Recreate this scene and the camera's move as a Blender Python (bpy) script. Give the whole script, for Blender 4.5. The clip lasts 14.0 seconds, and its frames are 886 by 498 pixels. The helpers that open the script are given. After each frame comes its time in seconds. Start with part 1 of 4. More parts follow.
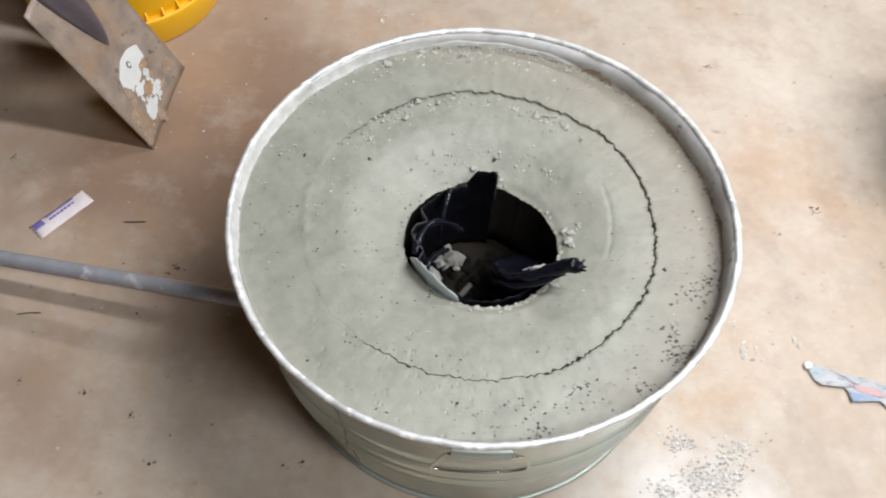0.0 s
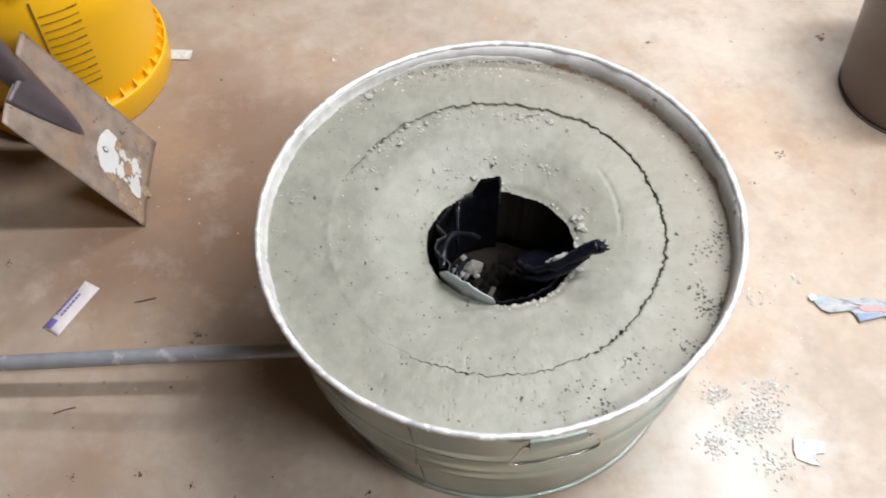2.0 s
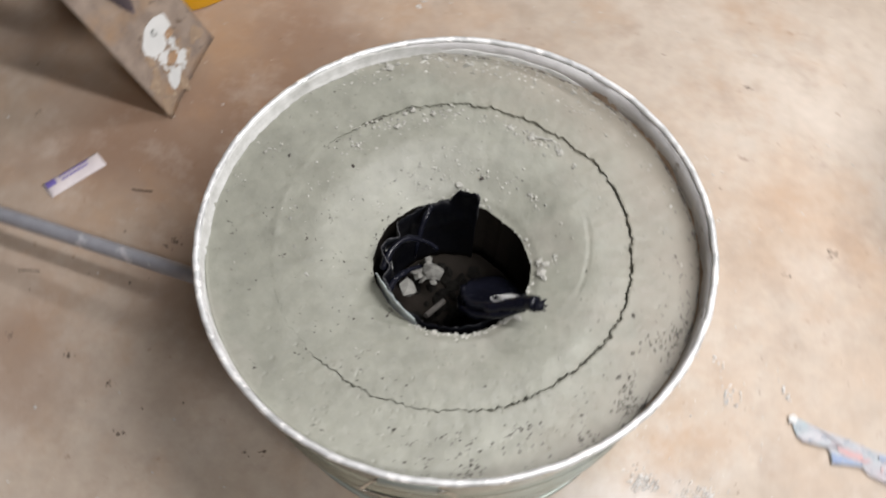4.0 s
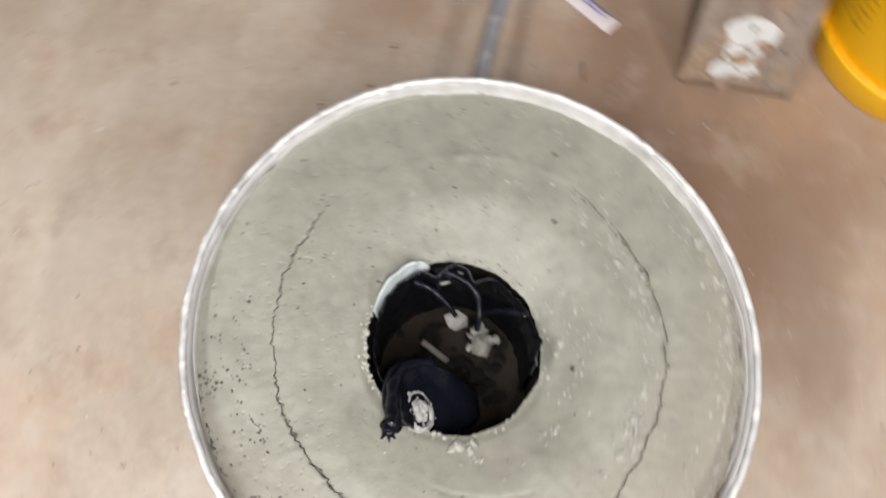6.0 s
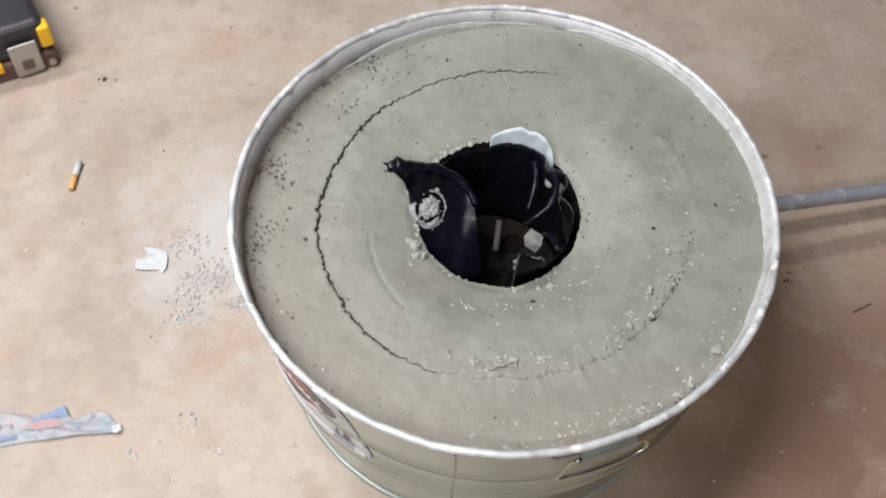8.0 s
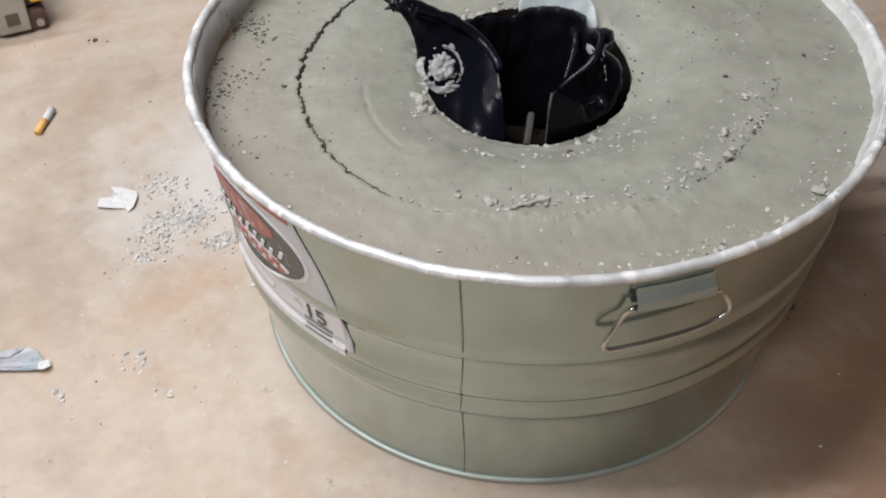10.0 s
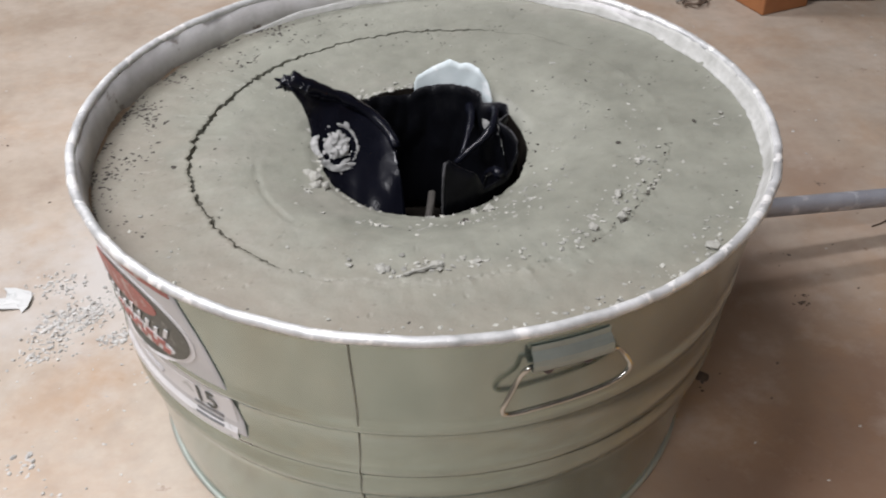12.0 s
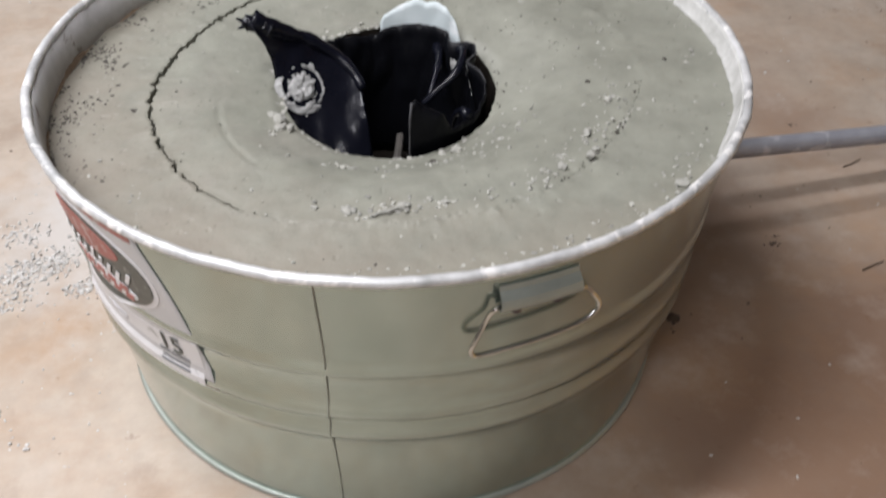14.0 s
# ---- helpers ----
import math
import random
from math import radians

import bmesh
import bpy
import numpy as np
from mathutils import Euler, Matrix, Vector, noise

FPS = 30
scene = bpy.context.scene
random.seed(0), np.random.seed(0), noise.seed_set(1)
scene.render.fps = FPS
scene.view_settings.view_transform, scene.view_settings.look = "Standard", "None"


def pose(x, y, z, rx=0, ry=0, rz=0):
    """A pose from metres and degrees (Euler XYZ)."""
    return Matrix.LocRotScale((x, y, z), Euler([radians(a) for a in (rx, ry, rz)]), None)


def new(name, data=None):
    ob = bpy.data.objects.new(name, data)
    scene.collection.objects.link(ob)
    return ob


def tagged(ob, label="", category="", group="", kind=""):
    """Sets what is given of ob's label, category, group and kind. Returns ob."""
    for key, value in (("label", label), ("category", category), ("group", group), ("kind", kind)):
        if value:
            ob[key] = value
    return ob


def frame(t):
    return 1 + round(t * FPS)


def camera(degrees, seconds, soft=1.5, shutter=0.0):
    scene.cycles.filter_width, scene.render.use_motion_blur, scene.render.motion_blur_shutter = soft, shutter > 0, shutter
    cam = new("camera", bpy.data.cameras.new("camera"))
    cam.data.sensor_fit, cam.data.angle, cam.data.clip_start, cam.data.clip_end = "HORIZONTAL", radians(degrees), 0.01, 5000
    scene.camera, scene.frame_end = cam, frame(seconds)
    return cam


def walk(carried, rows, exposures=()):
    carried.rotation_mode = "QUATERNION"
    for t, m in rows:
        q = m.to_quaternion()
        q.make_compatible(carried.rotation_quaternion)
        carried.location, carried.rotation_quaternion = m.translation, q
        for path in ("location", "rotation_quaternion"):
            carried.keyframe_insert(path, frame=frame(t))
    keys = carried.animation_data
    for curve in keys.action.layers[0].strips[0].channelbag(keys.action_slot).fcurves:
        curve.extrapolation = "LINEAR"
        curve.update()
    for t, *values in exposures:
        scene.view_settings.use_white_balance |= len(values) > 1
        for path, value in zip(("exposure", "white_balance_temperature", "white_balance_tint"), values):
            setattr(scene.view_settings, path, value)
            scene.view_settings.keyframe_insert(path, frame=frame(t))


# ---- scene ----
PATH = [
    (0.0, pose(-0.0096, -0.6657, 1.2062, 32.992, -3.203, 7.818)),
    (0.5, pose(-0.0338, -0.6388, 1.1840, 31.751, -1.709, 6.590)),
    (1.0, pose(-0.0868, -0.6503, 1.1728, 31.471, -0.498, 2.132)),
    (1.5, pose(-0.1210, -0.6754, 1.1960, 34.090, 0.159, -2.542)),
    (2.0, pose(-0.1230, -0.7048, 1.2324, 34.671, 0.001, -4.533)),
    (2.5, pose(-0.1261, -0.7307, 1.2447, 34.932, -0.783, -5.165)),
    (3.0, pose(-0.0817, -0.7322, 1.2481, 33.948, -0.326, -3.745)),
    (3.2, pose(-0.0486, -0.7229, 1.2460, 33.577, -0.499, -1.629)),
    (5.3, pose(0.2848, -0.1426, 1.2592, 18.822, -2.357, 65.980)),
    (5.5, pose(0.2709, -0.1010, 1.2590, 18.004, -2.675, 75.092)),
    (6.0, pose(0.2749, -0.0190, 1.2321, 20.420, -2.330, 100.162)),
    (6.5, pose(0.2370, 0.1842, 1.2298, 23.181, 1.222, 129.334)),
    (7.0, pose(0.2626, 0.3393, 1.2260, 27.599, -0.835, 147.219)),
    (7.5, pose(0.3114, 0.4851, 1.2067, 30.814, -2.600, 155.066)),
    (8.0, pose(0.2680, 0.5820, 1.1226, 33.791, -2.321, 164.156)),
    (8.5, pose(0.2514, 0.6438, 1.0216, 38.715, -4.742, 165.254)),
    (9.0, pose(0.2319, 0.6571, 0.8912, 40.602, -1.577, 166.273)),
    (9.2, pose(0.2480, 0.6617, 0.8471, 41.348, -1.015, 166.860)),
    (11.3, pose(0.2325, 0.7288, 0.6762, 52.884, 0.320, 165.287)),
    (11.5, pose(0.2303, 0.7209, 0.6825, 52.937, -0.019, 164.383)),
    (12.0, pose(0.2143, 0.7089, 0.6886, 53.133, -0.799, 162.732)),
    (12.5, pose(0.2126, 0.7090, 0.6858, 53.902, -1.407, 161.899)),
    (13.0, pose(0.2088, 0.7078, 0.6886, 53.531, -1.568, 161.812)),
    (13.5, pose(0.2086, 0.7053, 0.6882, 52.518, -1.819, 161.419)),
    (14.0, pose(0.2071, 0.7074, 0.6768, 50.490, -1.084, 161.295)),
]
cam = camera(46.14, 14.0, soft=1.9, shutter=0.7)
walk(cam, PATH, [(0.0, -0.26, 6360, 7), (1.5, -0.14, 6420, 8), (3.0, -0.23, 6410, 8), (5.5, -0.54, 6820, 12), (6.0, -0.26, 6760, 10), (6.5, -0.16, 6400, 8), (7.5, -0.36, 6320, 8), (8.5, -0.54, 6360, 9),
           (9.0, -0.54, 6380, 9), (11.3, -0.50, 6380, 11), (14.0, -0.44, 6380, 11)])
# ---- light: dim room, three strip lamps under the ceiling ----
world = bpy.data.worlds.new("room_air")
world.use_nodes = True
scene.world = world
world.node_tree.nodes["Background"].inputs[0].default_value = (1.0, 0.93, 0.84, 1)
world.node_tree.nodes["Background"].inputs[1].default_value = 0.005
LAMP_X, LAMP_Z = 1.2, 2.30
for lamp_y, watts in ((-1.17, 62), (0.14, 88), (1.66, 62)):
    data = bpy.data.lights.new("strip_lamp", "AREA")
    data.shape, data.size, data.size_y, data.energy = "RECTANGLE", 1.6, 0.15, watts
    data.color = (0.99, 0.975, 1.0)
    lamp = new("strip_lamp", data)
    lamp.matrix_world = pose(LAMP_X, lamp_y, LAMP_Z)


# ---- helpers ----
def part(name, geo, material, parent=None, label="", smooth=False):
    """Link a bmesh or a (verts, faces) pair as one mesh object under parent."""
    me = bpy.data.meshes.new(name)
    if isinstance(geo, tuple):
        me.from_pydata([tuple(v) for v in geo[0]], [], [tuple(f) for f in geo[1]])
    else:
        geo.to_mesh(me)
        geo.free()
    me.update()
    if smooth:
        me.polygons.foreach_set("use_smooth", [True] * len(me.polygons))
    me.materials.append(material)
    ob = new(name, me)
    ob.parent = parent
    if label:
        ob["label"] = label
    return ob


def thing(name, m, label, category, group="", kind=""):
    ob = new(name)
    ob.empty_display_size = 0.02
    ob.matrix_world = m
    return tagged(ob, label, category, group, kind)


def step(a, b, x):
    t = min(1.0, max(0.0, (x - a) / (b - a)))
    return t * t * (3 - 2 * t)


def polar(az, r, z):
    a = radians(az)
    return Vector((r * math.cos(a), r * math.sin(a), z))


def lathe(profile, seg=96, radius=lambda az, r, z: r, close=False):
    """Surface of revolution of (r, z) pairs; radius() may bend it out of round."""
    vs, fs, n = [], [], len(profile)
    for i in range(seg):
        az = 360 * i / seg
        vs += [polar(az, radius(az, r, z), z) for r, z in profile]
    for i in range(seg):
        j = (i + 1) % seg
        for k in range(n if close else n - 1):
            l = (k + 1) % n
            fs.append((i * n + k, j * n + k, j * n + l, i * n + l))
    return vs, fs


def tube(points, r, seg=10, cap=True, closed=False):
    """A round bar along points."""
    pts = [Vector(p) for p in points]
    vs, fs, n = [], [], len(pts)
    side = None
    for i, p in enumerate(pts):
        a = pts[i - 1] if (i or closed) else p
        b = pts[(i + 1) % n] if (i < n - 1 or closed) else p
        d = (b - a).normalized()
        if side is None:
            side = d.orthogonal().normalized()
        side = (side - d * side.dot(d)).normalized()
        up = d.cross(side)
        rr = r(i / max(1, n - 1)) if callable(r) else r
        vs += [p + rr * (math.cos(t) * side + math.sin(t) * up) for t in (2 * math.pi * k / seg for k in range(seg))]
    for i in range(n if closed else n - 1):
        j = (i + 1) % n
        for k in range(seg):
            l = (k + 1) % seg
            fs.append((i * seg + k, i * seg + l, j * seg + l, j * seg + k))
    if cap and not closed:
        fs.append(tuple(range(seg - 1, -1, -1)))
        fs.append(tuple((n - 1) * seg + k for k in range(seg)))
    return vs, fs


def spline(points, steps=8):
    """Catmull-Rom points through the given ones."""
    p = [Vector(q) for q in points]
    p = [2 * p[0] - p[1]] + p + [2 * p[-1] - p[-2]]
    out = []
    for i in range(1, len(p) - 2):
        a, b, c, d = p[i - 1:i + 3]
        for k in range(steps):
            t = k / steps
            out.append(0.5 * (2 * b + (c - a) * t + (2 * a - 5 * b + 4 * c - d) * t * t + (3 * b - a - 3 * c + d) * t ** 3))
    out.append(p[-2])
    return out


def box(x0, x1, y0, y1, z0, z1, bevel=0.0, segments=2):
    bm = bmesh.new()
    bmesh.ops.create_cube(bm, size=1)
    for v in bm.verts:
        v.co = ((x0 + x1) / 2 + v.co.x * (x1 - x0), (y0 + y1) / 2 + v.co.y * (y1 - y0), (z0 + z1) / 2 + v.co.z * (z1 - z0))
    if bevel:
        bmesh.ops.bevel(bm, geom=list(bm.edges), offset=bevel, segments=segments, affect="EDGES", profile=0.5)
    return bm


def slab(grid, thick):
    """A sheet with thickness from a grid (rows of points), thickened along its normals."""
    nu, nv = len(grid), len(grid[0])
    top, nor = [], []
    for i in range(nu):
        for j in range(nv):
            a = Vector(grid[min(i + 1, nu - 1)][j]) - Vector(grid[max(i - 1, 0)][j])
            b = Vector(grid[i][min(j + 1, nv - 1)]) - Vector(grid[i][max(j - 1, 0)])
            top.append(Vector(grid[i][j]))
            nor.append(a.cross(b).normalized())
    vs = top + [p - n * thick for p, n in zip(top, nor)]
    m = nu * nv
    fs = []
    for i in range(nu - 1):
        for j in range(nv - 1):
            a, b, c, d = i * nv + j, (i + 1) * nv + j, (i + 1) * nv + j + 1, i * nv + j + 1
            fs += [(a, b, c, d), (a + m, d + m, c + m, b + m)]
    ring = [(i, 0) for i in range(nu)] + [(nu - 1, j) for j in range(1, nv)] + [(i, nv - 1) for i in range(nu - 2, -1, -1)] + [(0, j) for j in range(nv - 2, 0, -1)]
    ids = [i * nv + j for i, j in ring]
    for k in range(len(ids)):
        a, b = ids[k], ids[(k + 1) % len(ids)]
        fs.append((b, a, a + m, b + m))
    return vs, fs


def plate(outline, z, thick, crumple=0.0, seed=0):
    """A flat piece from an outline of (x, y) points, filled from its middle, slightly crumpled."""
    rnd = random.Random(seed)
    n = len(outline)
    cx, cy = sum(p[0] for p in outline) / n, sum(p[1] for p in outline) / n
    rings = []
    for s in (1.0, 0.66, 0.33):
        rings.append([(cx + (x - cx) * s, cy + (y - cy) * s, z + thick + rnd.random() * crumple) for x, y in outline])
    vs = [q for r in rings for q in r] + [(cx, cy, z + thick + crumple * 0.5)]
    fs = []
    for k in range(2):
        for i in range(n):
            j = (i + 1) % n
            fs.append((k * n + i, k * n + j, (k + 1) * n + j, (k + 1) * n + i))
    for i in range(n):
        fs.append((2 * n + i, 2 * n + (i + 1) % n, 3 * n))
    base = len(vs)
    vs += [(x, y, max(z, q[2] - thick)) for (x, y), q in zip(outline, rings[0])]
    for i in range(n):
        j = (i + 1) % n
        fs.append((j, i, base + i, base + j))
    fs.append(tuple(base + i for i in range(n - 1, -1, -1)))
    return vs, fs


ICO = None


def stone(rnd, size, flat=0.7):
    """Verts and faces of one small angular stone about the origin."""
    global ICO
    if ICO is None:
        bm = bmesh.new()
        bmesh.ops.create_icosphere(bm, subdivisions=1, radius=0.5)
        bm.verts.ensure_lookup_table()
        ICO = [v.co.copy() for v in bm.verts], [tuple(v.index for v in f.verts) for f in bm.faces]
        bm.free()
    sx, sy, sz = size * rnd.uniform(0.7, 1.3), size * rnd.uniform(0.6, 1.1), size * flat * rnd.uniform(0.6, 1.1)
    a = rnd.uniform(0, math.tau)
    c, s = math.cos(a), math.sin(a)
    vs = []
    for v in ICO[0]:
        k = rnd.uniform(0.55, 1.3)
        x, y, z = v.x * sx * k, v.y * sy * k, v.z * sz * k
        vs.append(Vector((c * x - s * y, s * x + c * y, z)))
    return vs, ICO[1]


def heap(places, rnd, flat=0.7):
    """Many stones in one mesh. places: (x, y, z, size)."""
    vs, fs = [], []
    for x, y, z, size in places:
        v, f = stone(rnd, size, flat)
        low = min(p.z for p in v)
        b = len(vs)
        vs += [p + Vector((x, y, z - low - 0.15 * size)) for p in v]
        fs += [tuple(i + b for i in q) for q in f]
    return vs, fs


# ---- materials ----
def surface(name, base, other, scale=6.0, fleck=None, fleck_scale=90.0, fleck_at=0.62, stain=None, stain_scale=2.2, stain_at=0.6,
            rough=0.6, rough_var=0.15, metal=0.0, bump=0.15, bump_scale=220.0, depth=0.002, spec=0.5, per_piece=0.0, grain=0.0, grain_scale=24.0):
    m = bpy.data.materials.new(name)
    m.use_nodes = True
    nt = m.node_tree
    bsdf = nt.nodes["Principled BSDF"]
    coord = nt.nodes.new("ShaderNodeTexCoord")

    def noise_at(s, detail=6.0, offset=0.0):
        n = nt.nodes.new("ShaderNodeTexNoise")
        n.inputs["Scale"].default_value, n.inputs["Detail"].default_value, n.inputs["Roughness"].default_value = s, detail, 0.6
        mp = nt.nodes.new("ShaderNodeMapping")
        mp.inputs["Location"].default_value = (offset, offset * 1.7, offset * 0.6)
        nt.links.new(coord.outputs["Object"], mp.inputs[0])
        nt.links.new(mp.outputs[0], n.inputs["Vector"])
        return n.outputs["Fac"]

    def ramp(fac, lo, hi):
        r = nt.nodes.new("ShaderNodeMapRange")
        r.inputs["From Min"].default_value, r.inputs["From Max"].default_value = lo, hi
        nt.links.new(fac, r.inputs["Value"])
        return r.outputs[0]

    def mix(fac, a, b):
        x = nt.nodes.new("ShaderNodeMix")
        x.data_type = "RGBA"
        nt.links.new(fac, x.inputs["Factor"])
        for sock, val in ((x.inputs["A"], a), (x.inputs["B"], b)):
            if isinstance(val, tuple):
                sock.default_value = (*val, 1)
            else:
                nt.links.new(val, sock)
        return x.outputs["Result"]

    col = mix(ramp(noise_at(scale), 0.32, 0.68), base, other)
    if stain:
        col = mix(ramp(noise_at(stain_scale, 8.0, 3.1), stain_at, stain_at + 0.16), col, stain)
    if fleck:
        col = mix(ramp(noise_at(fleck_scale, 4.0, 7.7), fleck_at, fleck_at + 0.08), col, fleck)
    if grain:
        mul = nt.nodes.new("ShaderNodeMix")
        mul.data_type, mul.blend_type = "RGBA", "MULTIPLY"
        mul.inputs["Factor"].default_value = 1.0
        g = nt.nodes.new("ShaderNodeMapRange")
        g.inputs["From Min"].default_value, g.inputs["From Max"].default_value = 0.3, 0.7
        g.inputs["To Min"].default_value, g.inputs["To Max"].default_value = 1 - grain, 1 + grain
        nt.links.new(noise_at(grain_scale, 10.0, 5.3), g.inputs["Value"])
        nt.links.new(col, mul.inputs["A"])
        nt.links.new(g.outputs[0], mul.inputs["B"])
        col = mul.outputs["Result"]
    if per_piece:
        info = nt.nodes.new("ShaderNodeNewGeometry")
        dark = tuple(c * (1 - per_piece) for c in base)
        col = mix(ramp(info.outputs["Random Per Island"], 0.2, 1.4), col, dark)
    nt.links.new(col, bsdf.inputs["Base Color"])
    r = nt.nodes.new("ShaderNodeMapRange")
    r.inputs["To Min"].default_value, r.inputs["To Max"].default_value = max(0.03, rough - rough_var), min(1.0, rough + rough_var)
    nt.links.new(noise_at(scale * 5, 5.0, 1.3), r.inputs["Value"])
    nt.links.new(r.outputs[0], bsdf.inputs["Roughness"])
    bsdf.inputs["Metallic"].default_value = metal
    bsdf.inputs["Specular IOR Level"].default_value = spec
    if bump:
        b = nt.nodes.new("ShaderNodeBump")
        b.inputs["Strength"].default_value, b.inputs["Distance"].default_value = bump, depth
        nt.links.new(noise_at(bump_scale, 5.0, 2.0), b.inputs["Height"])
        nt.links.new(b.outputs[0], bsdf.inputs["Normal"])
    return m


FLOOR = surface("worn_concrete_floor", (0.475, 0.410, 0.342), (0.325, 0.262, 0.202), 2.9, (0.24, 0.175, 0.13), 46, 0.68, (0.41, 0.295, 0.205), 1.7, 0.52,
                rough=0.52, rough_var=0.18, bump=0.2, bump_scale=110, depth=0.0008, grain=0.065, grain_scale=60)
# rust stain in the floor west of the tub, darkened with the tub's shade
nt = FLOOR.node_tree
bsdf = nt.nodes["Principled BSDF"]
plain = bsdf.inputs["Base Color"].links[0].from_socket
coord = nt.nodes.new("ShaderNodeTexCoord")
far_ = nt.nodes.new("ShaderNodeVectorMath")
far_.operation = "DISTANCE"
far_.inputs[1].default_value = (-0.39, 0.26, 0.0)
nt.links.new(coord.outputs["Object"], far_.inputs[0])
wob = nt.nodes.new("ShaderNodeTexNoise")
wob.inputs["Scale"].default_value, wob.inputs["Detail"].default_value = 5.0, 8.0
nt.links.new(coord.outputs["Object"], wob.inputs["Vector"])
add = nt.nodes.new("ShaderNodeMath")
add.operation = "MULTIPLY_ADD"
add.inputs[1].default_value = 0.65
nt.links.new(wob.outputs["Fac"], add.inputs[0])
# a second blotch further south-west: brown floor plus painted shade of the tub
blotch = nt.nodes.new("ShaderNodeVectorMath")
blotch.operation = "DISTANCE"
blotch.inputs[1].default_value = (-0.52, -0.14, 0.0)
nt.links.new(coord.outputs["Object"], blotch.inputs[0])
thinner = nt.nodes.new("ShaderNodeMath")
thinner.operation = "ADD"
thinner.inputs[1].default_value = 0.25
nt.links.new(blotch.outputs["Value"], thinner.inputs[0])
either = nt.nodes.new("ShaderNodeMath")
either.operation = "SMOOTH_MIN"
either.inputs[2].default_value = 0.10
nt.links.new(far_.outputs["Value"], either.inputs[0])
nt.links.new(thinner.outputs[0], either.inputs[1])
nt.links.new(either.outputs[0], add.inputs[2])
amount = nt.nodes.new("ShaderNodeMapRange")
amount.interpolation_type = "SMOOTHSTEP"
for key, val in (("From Min", 0.84), ("From Max", 0.42), ("To Min", 0.0), ("To Max", 0.80)):
    amount.inputs[key].default_value = val
nt.links.new(add.outputs[0], amount.inputs["Value"])
rust_shade = nt.nodes.new("ShaderNodeMix")
rust_shade.data_type = "RGBA"
rust_shade.inputs["B"].default_value = (0.195, 0.112, 0.070, 1)
nt.links.new(amount.outputs[0], rust_shade.inputs["Factor"])
nt.links.new(plain, rust_shade.inputs["A"])
spots = nt.nodes.new("ShaderNodeTexNoise")
spots.inputs["Scale"].default_value, spots.inputs["Detail"].default_value, spots.inputs["Roughness"].default_value = 4.6, 10.0, 0.70
nt.links.new(coord.outputs["Object"], spots.inputs["Vector"])
where = nt.nodes.new("ShaderNodeMapRange")
for key, val in (("From Min", 0.50), ("From Max", 0.70), ("To Min", 0.0), ("To Max", 0.52)):
    where.inputs[key].default_value = val
nt.links.new(spots.outputs["Fac"], where.inputs["Value"])
spotted = nt.nodes.new("ShaderNodeMix")
spotted.data_type = "RGBA"
spotted.inputs["B"].default_value = (0.36, 0.215, 0.115, 1)
nt.links.new(where.outputs[0], spotted.inputs["Factor"])
nt.links.new(rust_shade.outputs["Result"], spotted.inputs["A"])
# grey cement dust trodden into the floor round the gravel
spill = nt.nodes.new("ShaderNodeVectorMath")
spill.operation = "DISTANCE"
spill.inputs[1].default_value = (0.285, -0.215, 0.0)
nt.links.new(coord.outputs["Object"], spill.inputs[0])
cloud = nt.nodes.new("ShaderNodeTexNoise")
cloud.inputs["Scale"].default_value, cloud.inputs["Detail"].default_value, cloud.inputs["Roughness"].default_value = 16.0, 9.0, 0.66
nt.links.new(coord.outputs["Object"], cloud.inputs["Vector"])
edge = nt.nodes.new("ShaderNodeMath")
edge.operation = "MULTIPLY_ADD"
edge.inputs[1].default_value = 0.36
nt.links.new(cloud.outputs["Fac"], edge.inputs[0])
nt.links.new(spill.outputs["Value"], edge.inputs[2])
dusty = nt.nodes.new("ShaderNodeMapRange")
for key, val in (("From Min", 0.34), ("From Max", 0.19), ("To Min", 0.0), ("To Max", 0.75)):
    dusty.inputs[key].default_value = val
nt.links.new(edge.outputs[0], dusty.inputs["Value"])
dusted = nt.nodes.new("ShaderNodeMix")
dusted.data_type = "RGBA"
dusted.inputs["B"].default_value = (0.50, 0.485, 0.465, 1)
nt.links.new(dusty.outputs[0], dusted.inputs["Factor"])
# pale scuffs and darker trodden dirt a hand wide
scuff = nt.nodes.new("ShaderNodeTexNoise")
scuff.inputs["Scale"].default_value, scuff.inputs["Detail"].default_value, scuff.inputs["Roughness"].default_value = 11.0, 10.0, 0.68
nt.links.new(coord.outputs["Object"], scuff.inputs["Vector"])
below = spotted.outputs["Result"]
for low, high, most, tone in ((0.52, 0.70, 0.34, (0.53, 0.475, 0.415, 1)), (0.48, 0.30, 0.55, (0.27, 0.20, 0.15, 1))):
    worn = nt.nodes.new("ShaderNodeMapRange")
    for key, val in (("From Min", low), ("From Max", high), ("To Min", 0.0), ("To Max", most)):
        worn.inputs[key].default_value = val
    nt.links.new(scuff.outputs["Fac"], worn.inputs["Value"])
    layer = nt.nodes.new("ShaderNodeMix")
    layer.data_type = "RGBA"
    layer.inputs["B"].default_value = tone
    nt.links.new(worn.outputs[0], layer.inputs["Factor"])
    nt.links.new(below, layer.inputs["A"])
    below = layer.outputs["Result"]
nt.links.new(below, dusted.inputs["A"])
nt.links.new(dusted.outputs["Result"], bsdf.inputs["Base Color"])
WALL = surface("plaster_wall", (0.12, 0.105, 0.092), (0.09, 0.08, 0.07), 1.5, rough=0.8, bump=0.1)
CEILING = surface("ceiling_board", (0.20, 0.185, 0.165), (0.17, 0.155, 0.14), 1.2, rough=0.9, bump=0.1)
